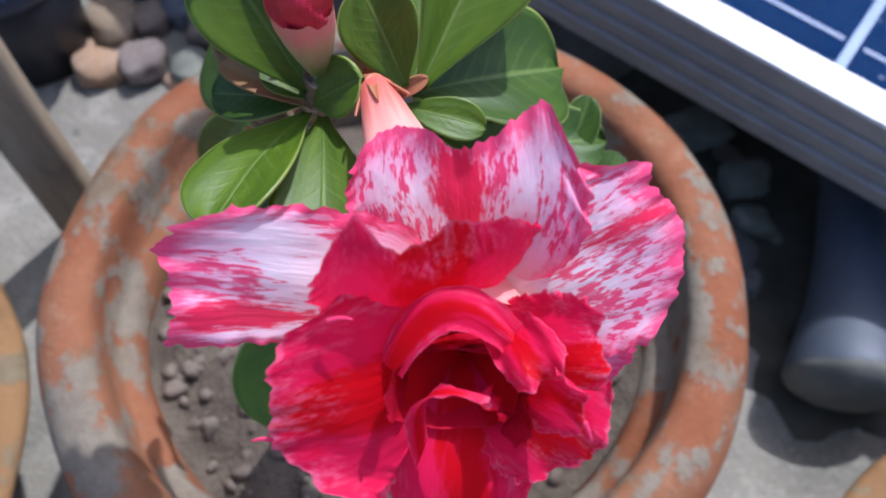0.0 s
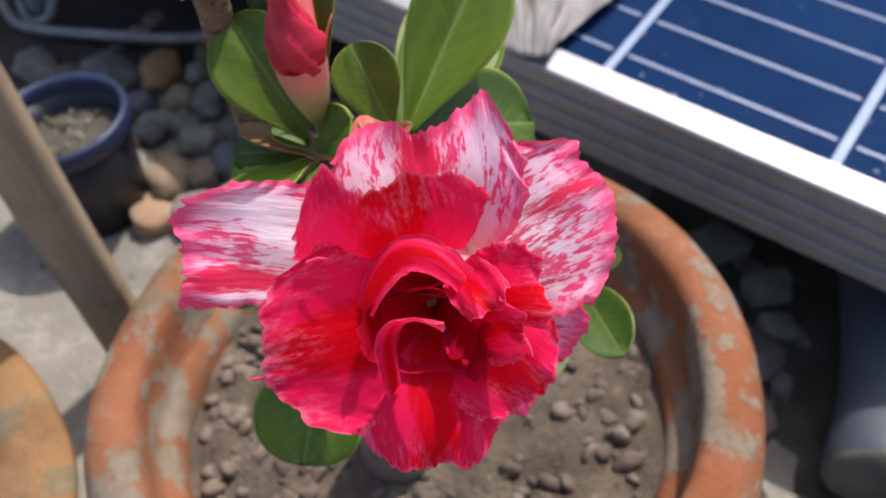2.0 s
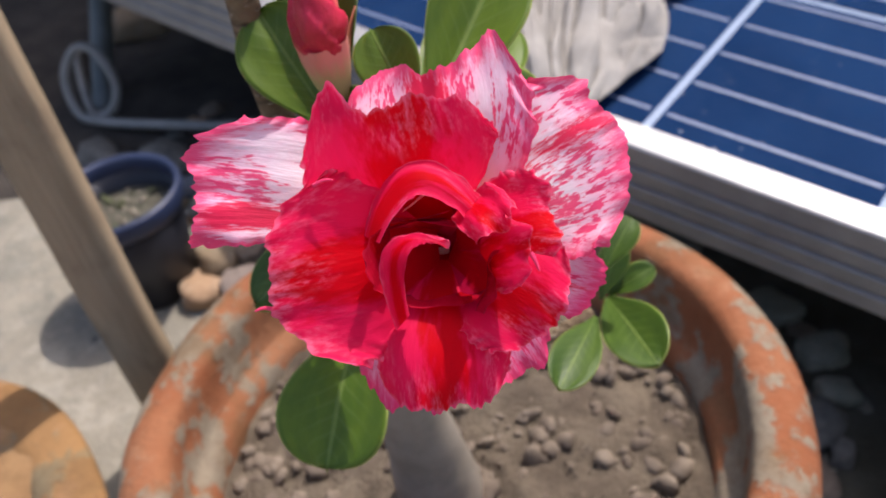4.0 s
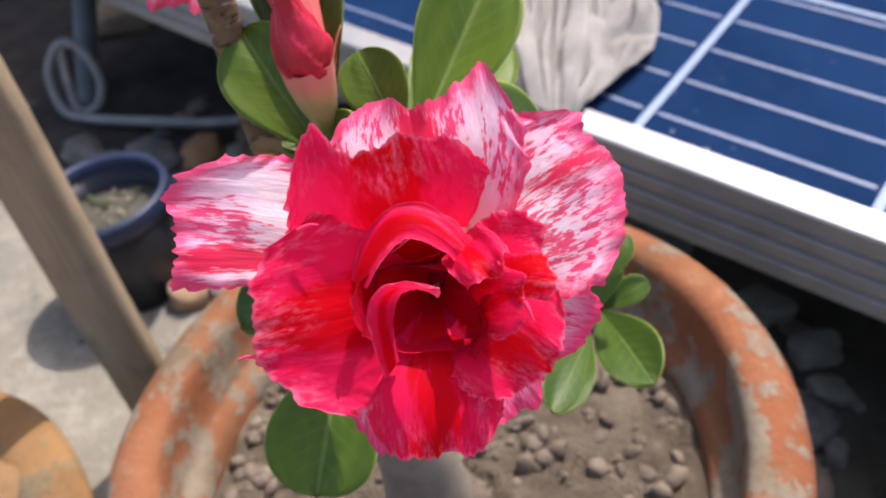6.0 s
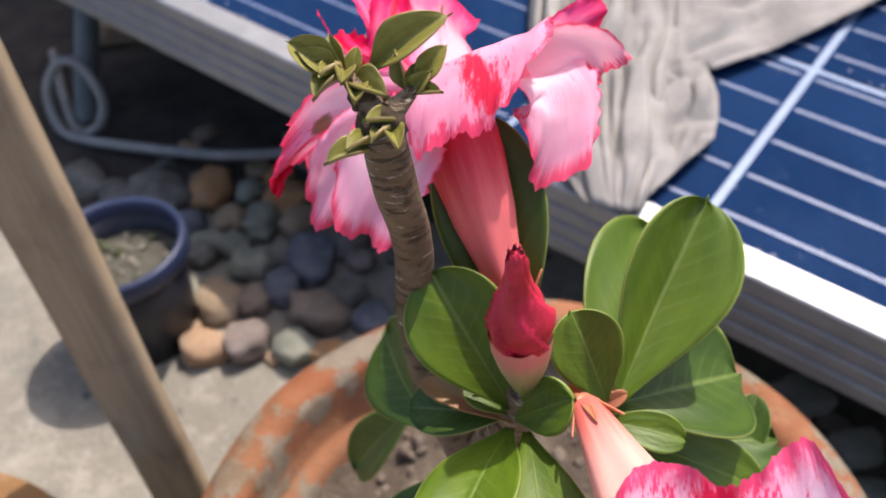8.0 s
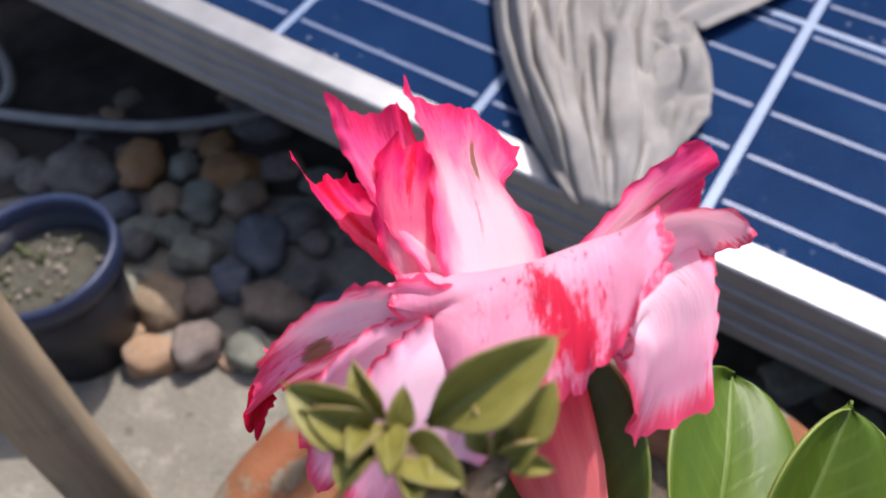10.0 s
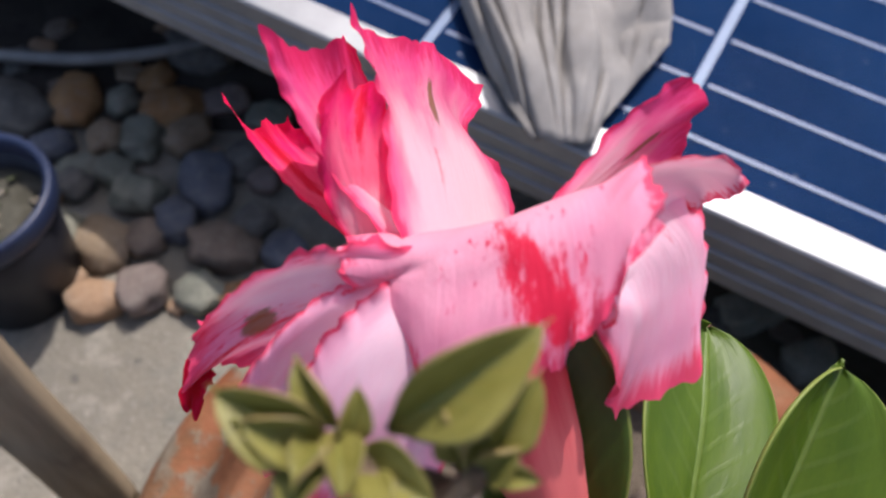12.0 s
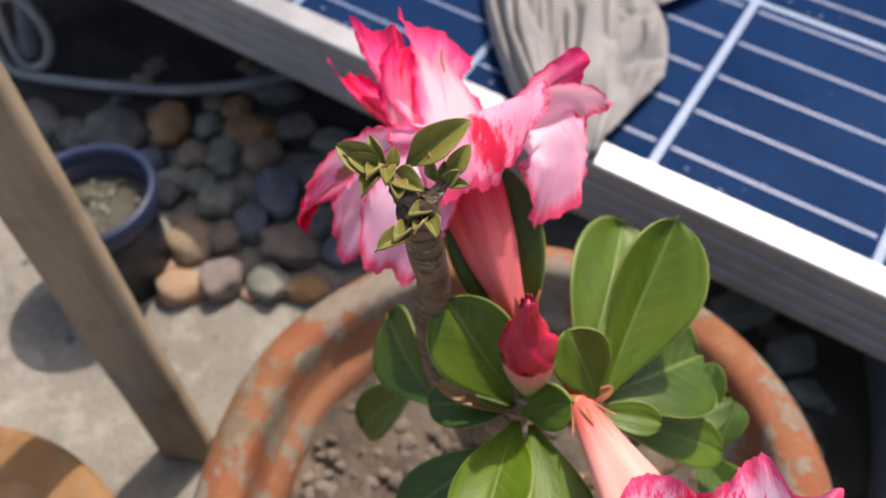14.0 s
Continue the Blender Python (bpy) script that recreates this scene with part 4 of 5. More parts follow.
leaf((0.0418, 0.182, 0.381), (0.004, 0.160, 0.397), 0.0170, 0.16, (0.1, -0.4, 0.9), M_LEAF_DK_SHADE, seed=6, fold=0.26)
leaf((-0.064, 0.227, 0.350), (-0.046, 0.188, 0.348), 0.0165, 0.10, (-0.45, -0.75, 0.45), M_LEAF_DK_SHADE, seed=7)
leaf((-0.0826, 0.2139, 0.284), (-0.0535, 0.2080, 0.333), 0.0105, 0.10, (-0.15, -0.4, 0.9), M_LEAF_DK_SHADE, seed=8)
leaf((-0.034, 0.112, 0.412), (-0.0205, 0.154, 0.397), 0.0110, 0.14, (-0.2, -0.2, 0.95), seed=9)
leaf((-0.012, 0.104, 0.398), (-0.0165, 0.152, 0.398), 0.0120, 0.12, (0.1, -0.2, 0.95), seed=10)
leaf((-0.028, 0.205, 0.455), (-0.018, 0.170, 0.405), 0.0140, 0.05, (0.0, -0.75, 0.6), M_LEAF_DK_SHADE, seed=11)
leaf((-0.044, 0.168, 0.398), (-0.020, 0.157, 0.395), 0.0034, 0.10, (0, -0.3, 0.9), M_BLADE_RED, seed=12, label="red-tipped fading leaf")
leaf((-0.032, 0.163, 0.402), (-0.020, 0.158, 0.397), 0.0035, 0.10, (0, -0.4, 0.9), seed=13)
leaf((0.0477, 0.158, 0.360), (0.006, 0.158, 0.388), 0.0085, 0.14, (0.1, -0.3, 0.9), seed=14)
leaf((0.022, 0.152, 0.394), (0.001, 0.157, 0.396), 0.0050, 0.14, (0.1, -0.4, 0.9), seed=20)
leaf((0.060, 0.186, 0.345), (0.010, 0.175, 0.350), 0.0110, 0.12, (0.1, -0.3, 0.9), M_LEAF_DK_SHADE, seed=15)
leaf((0.0545, 0.195, 0.355), (0.046, 0.176, 0.336), 0.0060, 0.10, (0.0, -0.5, 0.85), M_LEAF_DK_SHADE, seed=21)
leaf((0.0665, 0.190, 0.333), (0.056, 0.176, 0.322), 0.0058, 0.10, (0.0, -0.5, 0.85), M_LEAF_DK_SHADE, seed=22)
leaf((-0.0600, 0.150, 0.340), (-0.024, 0.165, 0.360), 0.0105, 0.10, (-0.1, -0.4, 0.9), M_LEAF_DK_SHADE, seed=23)
leaf((-0.047, 0.1655, 0.390), (-0.020, 0.160, 0.394), 0.0075, 0.12, (0.0, -0.4, 0.9), M_LEAF_DK_SHADE, seed=24)
leaf((0.0711, 0.1475, 0.3036), (0.0577, 0.1939, 0.2906), 0.0110, 0.10, (-0.1, -0.5, 0.8), M_LEAF_DK_SHADE, seed=16, fold=0.3)
leaf((0.0760, 0.199, 0.300), (0.058, 0.195, 0.290), 0.0055, 0.10, (0, -0.4, 0.9), M_LEAF_DK_SHADE, seed=17)
leaf((0.0640, 0.206, 0.308), (0.055, 0.194, 0.289), 0.0060, 0.10, (0, -0.4, 0.9), M_LEAF_DK_SHADE, seed=25)
leaf((0.0380, 0.1278, 0.3167), (0.0518, 0.1639, 0.3113), 0.0080, 0.10, (0.1, -0.4, 0.9), M_LEAF_DK_SHADE, seed=18)
leaf((-0.0340, 0.103, 0.314), (-0.024, 0.140, 0.340), 0.0180, 0.10, (0, -0.5, 0.85), seed=19)
for x_, y_, z_, k_ in ((0.004, 0.163, 0.408, 0.2), (-0.003, 0.160, 0.409, -0.3), (0.008, 0.160, 0.403, 0.6), (0.001, 0.156, 0.404, 0.0)):
    leaf((x_, y_, z_), (-0.007 + k_ * 0.003, 0.1575, 0.396), 0.0020, 0.10, (k_, -0.5, 0.8), M_SEPAL, 0.3, "bract", seed=30 + k_, label="small red bract")
stem("side_shoot", [(-0.028, 0.190, 0.27), (0.01, 0.188, 0.275), (0.035, 0.185, 0.28), (0.052, 0.190, 0.286)], [0.005, 0.004, 0.0032, 0.0025], M_BARK)

# young leaves at the tip of the tall branch
TOP = Vector((-0.043, 0.162, 0.484))
SPRIG_UP = Vector((0.0, 0.775, 0.632))
for x1, y1, x0, y0, half_, out_ in ((12.7, 19.0, -2.2, 10.0, 4.4, 3), (-17.4, 15.6, -7.6, 9.5, 3.8, 2), (-10.2, 17.4, -7.0, 10.8, 1.9, 0), (-12.0, 4.2, -8.0, 9.0, 2.6, 4), (1.5, 4.0, -6.0, 8.0, 3.2, 4), (12.3, 14.0, 6.4, 6.5, 2.6, 1), (11.4, 4.7, 6.2, 5.5, 1.6, 3), (-9.5, -8.2, -2.0, -5.0, 2.6, 4), (3.8, -6.4, 1.3, -1.0, 2.2, 5), (-2.0, -1.0, 3.0, 0.0, 2.0, 6), (-4.5, 14.5, -6.0, 9.0, 1.8, 1), (-13.0, 11.0, -7.5, 9.5, 1.8, 3), (-1.0, -4.5, 2.0, -1.5, 1.6, 6), (6.5, 10.5, 5.0, 5.0, 1.8, 2), (-15.0, 13.0, -8.0, 9.5, 2.6, 4), (-6.5, 6.0, -7.0, 10.5, 2.2, 6), (-10.5, 8.0, -7.5, 10.0, 2.0, 6), (9.5, 8.0, 6.0, 5.5, 2.0, 4), (3.0, 12.0, 4.5, 6.0, 1.6, 4), (-5.5, -6.5, -1.0, -3.0, 2.0, 6), (-4.0, 2.5, -5.0, 7.0, 2.4, 6)):
    t_ = TOP + Vector((x1, 0, 0)) * 0.001 + SPRIG_UP * y1 * 0.001 + Vector((0, -0.63, 0.77)) * out_ * 0.001
    b_ = TOP + Vector((x0, 0, 0)) * 0.001 + SPRIG_UP * y0 * 0.001
    leaf(t_, b_, half_ * 0.00092, 0.16, (0.25 if x1 > x0 else -0.35, -0.45, 0.85), M_LEAF_YOUNG, 0.95, "young_leaf", seed=half_ * 3, peak=0.45, square=1.35, point=0.35)
stem("shoot_tip", [TOP, TOP + Vector((-0.004, 0.004, 0.004)), TOP + Vector((-0.0072, 0.0076, 0.0064))], [0.0036, 0.0022, 0.0011], M_BARK)
stem("shoot_tip", [TOP, TOP + Vector((0.004, 0.002, 0.003)), TOP + Vector((0.0064, 0.005, 0.0042))], [0.0034, 0.0018, 0.001], M_BARK)


for x_, y_, z_, r_ in ((0.0, 0.0005, 0.0, 0.0047), (-0.003, 0.003, 0.0035, 0.0030)):
    bm = stone_bm(r_, r_ * 0.95, r_ * 0.9, r_ * 4000)
    bmesh.ops.translate(bm, verts=bm.verts, vec=rel(TOP + Vector((x_, y_, z_))))
    part("knob", bm, M_KNOB, plant, "dark gnarled leaf-scar knob")


def ribbed(a, b, radii):
    """A flower tube from a to b that widens through the given radii, with five soft ribs."""
    bm = bmesh.new()
    uvl = bm.loops.layers.uv.new("UVMap")
    uvs = {}
    ax = (b - a).normalized()
    sx = ax.orthogonal().normalized()
    sy = ax.cross(sx)
    rings = []
    for i in range(31):
        f = i / 30
        k = min(int(f * (len(radii) - 1)), len(radii) - 2)
        u = f * (len(radii) - 1) - k
        r = radii[k] * (1 - u) + radii[k + 1] * u
        ring = []
        for j in range(40):
            an = 2 * math.pi * j / 40
            q = r * (1 + 0.05 * math.cos(5 * an) + 0.04 * noise.noise((2 * math.cos(an), 2 * math.sin(an), f * 4)))
            v = bm.verts.new(rel(a.lerp(b, f) + (sx * math.cos(an) + sy * math.sin(an)) * q))
            uvs[v] = (f, abs(j - 20) / 20)
            ring.append(v)
        rings.append(ring)
    for p, q in zip(rings, rings[1:]):
        for j in range(40):
            face = bm.faces.new((p[j], p[(j + 1) % 40], q[(j + 1) % 40], q[j]))
            for lp in face.loops:
                lp[uvl].uv = uvs[lp.vert]
    bmesh.ops.recalc_face_normals(bm, faces=bm.faces)
    return bm


def sepals(a, b, flower, grow=1.0):
    ax = (b - a).normalized()
    sx = ax.orthogonal().normalized()
    sy = ax.cross(sx)
    for k in range(5):
        an = 2 * math.pi * k / 5 + 0.4
        way = sx * math.cos(an) + sy * math.sin(an)
        bm = blade(rel(a - ax * 0.001 + way * 0.002), rel(a + ax * 0.004 * grow + way * 0.0048), rel(a + ax * (0.0075 + 0.002 * (k % 2)) * grow + way * (0.0060 + 0.0006 * (k % 3)) * grow), 0.0012 * grow, normal=way, root=0.8, peak=0.3, square=1.2, fold=0.3, thick=0.0005, ns=10, nw=6)
        part("sepal", bm, M_SEPAL, flower, "red-brown pointed sepal")


# ---- flower facing the camera ----
F_O = Vector((0.020, 0.070, 0.430))
F_R = Vector((0.987, 0.160, 0.0)).normalized()
F_N = Vector((0.13, -0.80, 0.585)).normalized()
F_U = F_N.cross(F_R)


def loc(a, b, c):
    """Millimetres right, up and forward of the first flower's throat."""
    return F_O + (F_R * a + F_U * b + F_N * c) * 0.001


def local(v):
    return F_R * v[0] + F_U * v[1] + F_N * v[2]


def petal1(name, mat, tip, ctrl, base, half, rim, side, lean=(0, 0, 1), across=None, **kw):
    bm = petal(rel(loc(*base)), rel(loc(*ctrl)), rel(loc(*tip)), half * 0.001, rim, side, normal=local(lean), across=local(across) if across else None, **kw)
    return part(name, bm, mat, flower1)


flower1 = new("flower")
flower1.parent = plant
tagged(flower1, "double crimson flower with white and pink streaked outer petals")
petal1("outer_petal", M_OUTER_WING, (-48.5, 19.5, -18), (-24, 14, -18), (-2, 0, -30), 14.0, (0.82, 0.96, 1.03, 0.99, 0.97, 0.98, 1.00), (0.25, 0.45, 0.76, 0.92), other=(0.40, 1.10, 1.16, 1.06), seed=1.0, pleat=0.000147, frill=0.0012, jag=0.04)
petal1("outer_petal", M_OUTER_TOP, (3, 38.5, -27), (3, 20, -22), (1, 0, -30), 19.5, (0.78, 1.02, 0.98, 0.91, 0.87, 0.96, 0.99, 0.96, 0.78), (0.35, 0.80, 1.06, 1.02), lean=(-0.12, 0, 1), seed=2.0, pleat=0.000189, frill=0.0012, wave=0.0020, jag=0.045, bend=-0.20)
petal1("outer_petal", M_OUTER_SIDE, (40, 14.5, -25), (21, 9, -19), (2, 0, -30), 18.3, (0.68, 0.86, 0.94, 1.0, 1.04, 1.01, 0.96, 0.95, 0.72), (0.30, 0.66, 0.97, 1.04), seed=3.0, pleat=0.00021, frill=0.0012, jag=0.04)
petal1("outer_petal", M_OUTER_LOW, (33, -17, -31), (18, -11, -28), (1, -2, -30), 8.5, (0.85, 0.95, 1.0, 0.98, 0.86), (0.4, 0.7, 0.95, 1.0), seed=4.0, jag=0.04)
petal1("outer_petal", M_OUTER_LOW, (-12, -37, -27), (-7, -18, -24), (0, -3, -30), 14.0, (0.74, 0.92, 0.99, 0.94, 0.97, 1.0, 0.90, 0.72), (0.35, 0.7, 0.95, 1.0), seed=5.0, jag=0.06, frill=0.0012)
petal1("outer_petal", M_OUTER_LOW, (12, -33, -27), (6, -18, -24), (0, -3, -30), 11.0, (0.80, 0.94, 0.97, 1.02, 0.98, 0.80), (0.35, 0.7, 0.95, 1.0), seed=6.0, jag=0.05, frill=0.0012)
# the red trumpet: five broad petals with a frilled hem
petal1("inner_petal", M_RED, (-4, 29, -4), (-4, 14, -12), (-1, 1, -23), 19.5, (0.50, 0.76, 0.87, 0.91, 0.95, 0.94, 0.95, 1.00, 1.12, 1.00, 0.76), (0.5, 0.95, 1.08, 1.0), other=(0.5, 0.95, 1.06, 1.0), lean=(0.16, 0, 1), cup=-0.24, seed=1.5, wave=0.0010, frill=0.0012, jag=0.050, pleat=0.00025)
petal1("inner_petal", M_RED, (-34.5, -3, -7.5), (-15, -1, -3.5), (-1, -2, -23), 19.0, (0.60, 0.82, 0.92, 0.97, 1.0, 1.0, 0.95, 0.86, 0.62), (0.4, 0.80, 1.0, 1.0), seed=2.5, wave=0.0012, frill=0.0012, jag=0.045, cup=-0.03, pleat=0.0003, buckle=0.0013)
petal1("inner_petal", M_RED, (-5, -33.5, -11), (-3, -17, -5), (0, -5, -24), 13.0, (0.80, 0.90, 0.92, 0.98, 1.02, 0.94, 0.94, 0.90, 0.78), (0.4, 0.8, 1.0, 1.0), seed=3.5, wave=0.0014, frill=0.0012, jag=0.060, pleat=0.000294)
petal1("inner_petal", M_RED, (19, -18.5, -7), (10, -9, -4), (1, -4, -24), 12.5, (0.74, 0.90, 0.98, 1.02, 1.0, 0.97, 0.92, 0.78), (0.4, 0.85, 1.02, 1.0), seed=4.5, wave=0.0012, frill=0.0012, jag=0.055, pleat=0.000252, cup=-0.08)
petal1("inner_petal", M_RED, (22.5, -0.5, -9), (14, 1, -5), (3, -1, -22), 11.5, (0.70, 0.92, 1.0, 1.0, 0.98, 0.94, 0.78), (0.5, 0.85, 1.0, 0.98), lean=(0.25, 0.15, 1), seed=5.5, wave=0.0012, frill=0.0012, jag=0.055, pleat=0.00021, cup=-0.15)
# the throat: an arched hood, a rolled lip and ruffled lobes round a funnel painted dark for shade
petal1("throat_petal", M_RED, (9.0, 2.0, -9), (-2.5, 23.5, -8.0), (-13.5, 3.0, -9), 3.4, (1.0, 1.0, 1.0, 1.0, 1.0), (0.75, 1.0, 1.05, 1.0, 0.7), across=(0.05, 0.93, -0.34), cup=0.10, seed=1.2, buckle=0.0008, frill=0.0006, jag=0.02, ns=44, nw=24)
petal1("throat_petal", M_RED, (11.5, 1.5, -1), (9, 6, -3), (5, 6, -15), 5.2, (0.80, 1.0, 0.90, 1.08, 0.92, 0.80), (0.6, 0.9, 1.0, 1.0), lean=(-0.1, 0.5, 0.85), wave=0.0020, seed=6.2, buckle=0.0012, frill=0.0012, ns=30, nw=34, roll=0.10)
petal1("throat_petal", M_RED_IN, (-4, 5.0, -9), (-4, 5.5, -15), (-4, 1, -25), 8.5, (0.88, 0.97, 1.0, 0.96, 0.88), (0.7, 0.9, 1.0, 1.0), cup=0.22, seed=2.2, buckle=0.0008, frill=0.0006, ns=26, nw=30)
petal1("throat_petal", M_RED, (1.0, 0.4, 0.5), (-11.5, 7.5, -3), (-10, -14, -8), 4.2, (0.95, 1.0, 1.0, 1.02, 0.98), (0.8, 1.0, 0.95, 0.40), across=(-0.38, 0.30, 0.88), seed=3.2, buckle=0.0006, frill=0.0005, ns=34, nw=24)
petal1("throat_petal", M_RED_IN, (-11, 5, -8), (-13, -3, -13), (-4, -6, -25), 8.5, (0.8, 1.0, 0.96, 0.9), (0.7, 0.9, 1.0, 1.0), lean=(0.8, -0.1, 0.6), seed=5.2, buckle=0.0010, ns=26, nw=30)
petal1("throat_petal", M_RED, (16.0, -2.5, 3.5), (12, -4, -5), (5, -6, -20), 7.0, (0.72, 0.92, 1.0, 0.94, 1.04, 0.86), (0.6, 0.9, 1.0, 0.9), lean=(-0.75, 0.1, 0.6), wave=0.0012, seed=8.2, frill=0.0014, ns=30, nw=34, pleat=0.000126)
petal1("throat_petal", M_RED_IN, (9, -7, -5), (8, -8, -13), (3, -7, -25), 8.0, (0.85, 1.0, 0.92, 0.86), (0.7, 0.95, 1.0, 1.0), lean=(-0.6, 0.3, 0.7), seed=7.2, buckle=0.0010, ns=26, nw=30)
part("throat", ribbed(loc(0, -3, -31), loc(-1, -1, -13), (0.0002, 0.006, 0.0098, 0.0125)), M_RED_IN, flower1, "throat funnel with the shade inside put into its dark red")
for a_, b_ in (((16.6, -7.0, 4.0), (15.6, -3.5, 3.6)), ((-38.0, -7.0, -8.5), (-34, -7.2, -8)), ((-18.0, 15.4, -4.6), (-22.0, 15.0, -6.0))):
    q_ = [rel(loc(*b_)), rel(loc(*b_).lerp(loc(*a_), 0.55) + F_U * 0.0004), rel(loc(*a_))]
    part("petal_tip", tube(q_, [0.0005, 0.00035, 0.00015], 8, True), M_OUTER_LOW, flower1, "pale curled petal tip")
CAL1 = Vector((-0.003, 0.150, 0.411))
part("corolla_tube", ribbed(CAL1, loc(0, -1, -22), (0.0036, 0.0066, 0.0100, 0.0120, 0.0124)), M_TUBE, flower1, "salmon pink flower tube")
sepals(CAL1, loc(0, -1, -22), flower1)
stem("flower_stalk", [NODE, (-0.010, 0.155, 0.404), CAL1], [0.003, 0.0028, 0.0032], M_SEPAL)

# ---- flower seen from behind ----
C2 = Vector((-0.0345, 0.207, 0.462))
A2 = Vector((-0.26, 0.58, 0.77)).normalized()
flower2 = new("flower")
flower2.parent = plant
tagged(flower2, "pink double flower with ragged crimson edges, turned away")


def petal2(name, mat, tip, ctrl, half, rim, side, normal, base=None, across=None, **kw):
    b = Vector(base) if base else C2 - A2 * 0.006
    bm = petal(rel(b), rel(ctrl), rel(tip), half * 0.001, rim, side, normal=Vector(normal), across=across, **kw)
    return part(name, bm, mat, flower2)


petal2("back_petal", M_ROSE, (-0.0550, 0.2430, 0.4760), (-0.049, 0.226, 0.460), 8.0, (1.06, 1.0, 0.96, 0.95, 0.96, 0.92), (0.6, 0.9, 1.0, 0.98), (0.75, -0.55, 0.4), across=(0.80, 0.05, -0.58), cup=0.15, seed=1.1, jag=0.02, frill=0.0012, wave=0.0014, pleat=0.0004)
petal2("back_petal", M_ROSE_DEEP, (-0.0668, 0.2430, 0.4590), (-0.055, 0.226, 0.452), 5.6, (0.92, 0.96, 0.95, 1.0, 1.12), (0.6, 0.9, 0.95, 0.7), (0.6, -0.6, 0.5), cup=0.5, seed=8.1, jag=0.03, frill=0.0014, wave=0.0014)
petal2("back_petal", M_ROSE, (-0.0378, 0.2495, 0.4680), (-0.0375, 0.230, 0.462), 14.2, (1.02, 1.01, 1.00, 0.98, 1.0, 1.02, 0.98, 0.88), (0.90, 1.00, 1.10, 1.16, 1.12, 0.92, 0.68, 0.92, 1.04), (0.1, -0.85, 0.5), across=(0.75, 0.30, -0.58), other=(0.60, 0.80, 0.82, 0.80, 0.90, 1.0), seed=2.1, jag=0.022, frill=0.0014, wave=0.0018, roll=0.04, pleat=0.0004)
petal2("inner_petal", M_ROSE_DEEP, (-0.0468, 0.2335, 0.4745), (-0.0505, 0.224, 0.469), 5.6, (0.84, 1.0, 0.94, 1.02, 0.90, 0.80), (0.7, 0.95, 1.0, 0.95), (0.35, -0.8, 0.5), base=(-0.047, 0.214, 0.461), across=(0.80, -0.30, -0.52), seed=9.1, frill=0.0020, wave=0.0016, jag=0.05, pleat=0.0007, cup=-0.3)
petal2("back_petal", M_ROSE, (0.0058, 0.2290, 0.4672), (-0.012, 0.221, 0.463), 6.8, (0.86, 0.94, 0.98, 1.01, 0.96), (0.35, 0.32, 0.55, 0.88, 1.0), (-0.1, -0.55, 0.85), across=(-0.35, 0.25, 0.90), cup=0.15, seed=3.1, frill=0.0010, wave=0.0010, jag=0.025, pleat=0.0004)
petal2("front_petal", M_FRONT2, (-0.0325, 0.1855, 0.4600), (-0.029, 0.2100, 0.4810), 22.5, (0.62, 0.86, 1.0, 1.03, 0.96, 0.94, 0.86, 0.72, 0.60), (0.78, 0.95, 1.02, 1.0), (-0.44, -0.23, 0.87), base=(-0.031, 0.214, 0.459), seed=4.1, across=(0.90, -0.13, 0.42), frill=0.0018, wave=0.0018, jag=0.045, buckle=0.0015, cup=0.05, roll=-0.03)
petal2("side_petal", M_OUTER2, (-0.0100, 0.190, 0.446), (0.003, 0.214, 0.474), 12.0, (0.80, 0.95, 1.03, 1.0, 0.92, 0.80), (0.5, 0.85, 1.05, 1.0), (0.4, -0.7, 0.55), seed=5.1, across=(0.85, 0.5, -0.15), frill=0.0024, wave=0.0022, jag=0.022)
petal2("side_petal", M_SIDE2, (0.0048, 0.2150, 0.4580), (-0.003, 0.214, 0.469), 8.2, (0.86, 0.94, 0.98, 1.02, 1.06), (0.7, 0.9, 1.0, 0.92), (0.2, -0.7, 0.65), base=(-0.015, 0.209, 0.466), across=(0.32, 0.53, 0.79), seed=10.1, cup=-0.3, frill=0.0010, wave=0.0010, jag=0.035)
petal2("side_petal", M_LEFT2, (-0.079, 0.205, 0.441), (-0.056, 0.207, 0.468), 8.5, (0.85, 0.95, 1.0, 1.02, 0.94, 0.82), (0.5, 0.9, 1.0, 0.62), (-0.3, -0.7, 0.65), seed=6.1, across=(0.55, -0.35, -0.65), frill=0.0020, wave=0.0018, jag=0.06)
petal2("front_petal", M_OUTER2, (-0.057, 0.182, 0.436), (-0.046, 0.192, 0.464), 12.0, (0.78, 0.92, 1.0, 0.97, 1.0, 0.90), (0.55, 0.85, 1.0, 1.0), (-0.3, -0.8, 0.5), seed=7.1, across=(0.85, -0.3, -0.2), frill=0.0024, wave=0.0022, jag=0.022)
petal2("front_petal", M_OUTER2, (-0.070, 0.192, 0.432), (-0.055, 0.200, 0.462), 9.0, (0.78, 0.92, 1.0, 0.97, 0.85), (0.55, 0.85, 1.0, 0.9), (-0.3, -0.8, 0.5), seed=11.1, across=(0.75, -0.35, -0.35), frill=0.0024, wave=0.0022, jag=0.022)
petal2("petal_tip", M_RED_IN, (-0.0800, 0.2000, 0.4350), (-0.0795, 0.2040, 0.4405), 2.8, (0.7, 1.0, 0.85, 1.05, 0.8), (0.9, 1.0, 0.9, 0.7), (-0.4, -0.7, 0.5), base=(-0.0765, 0.2055, 0.4422), seed=12.1, frill=0.0015, jag=0.06, ns=24, nw=30)
CAL2 = Vector((-0.018, 0.172, 0.416))
part("corolla_tube", ribbed(CAL2, C2 - A2 * 0.005, (0.0027, 0.0050, 0.0078, 0.0092, 0.0094)), M_TUBE2, flower2, "deep salmon flower tube, mouth darkened for the shade under the petals")
sepals(CAL2, C2, flower2, 1.45)
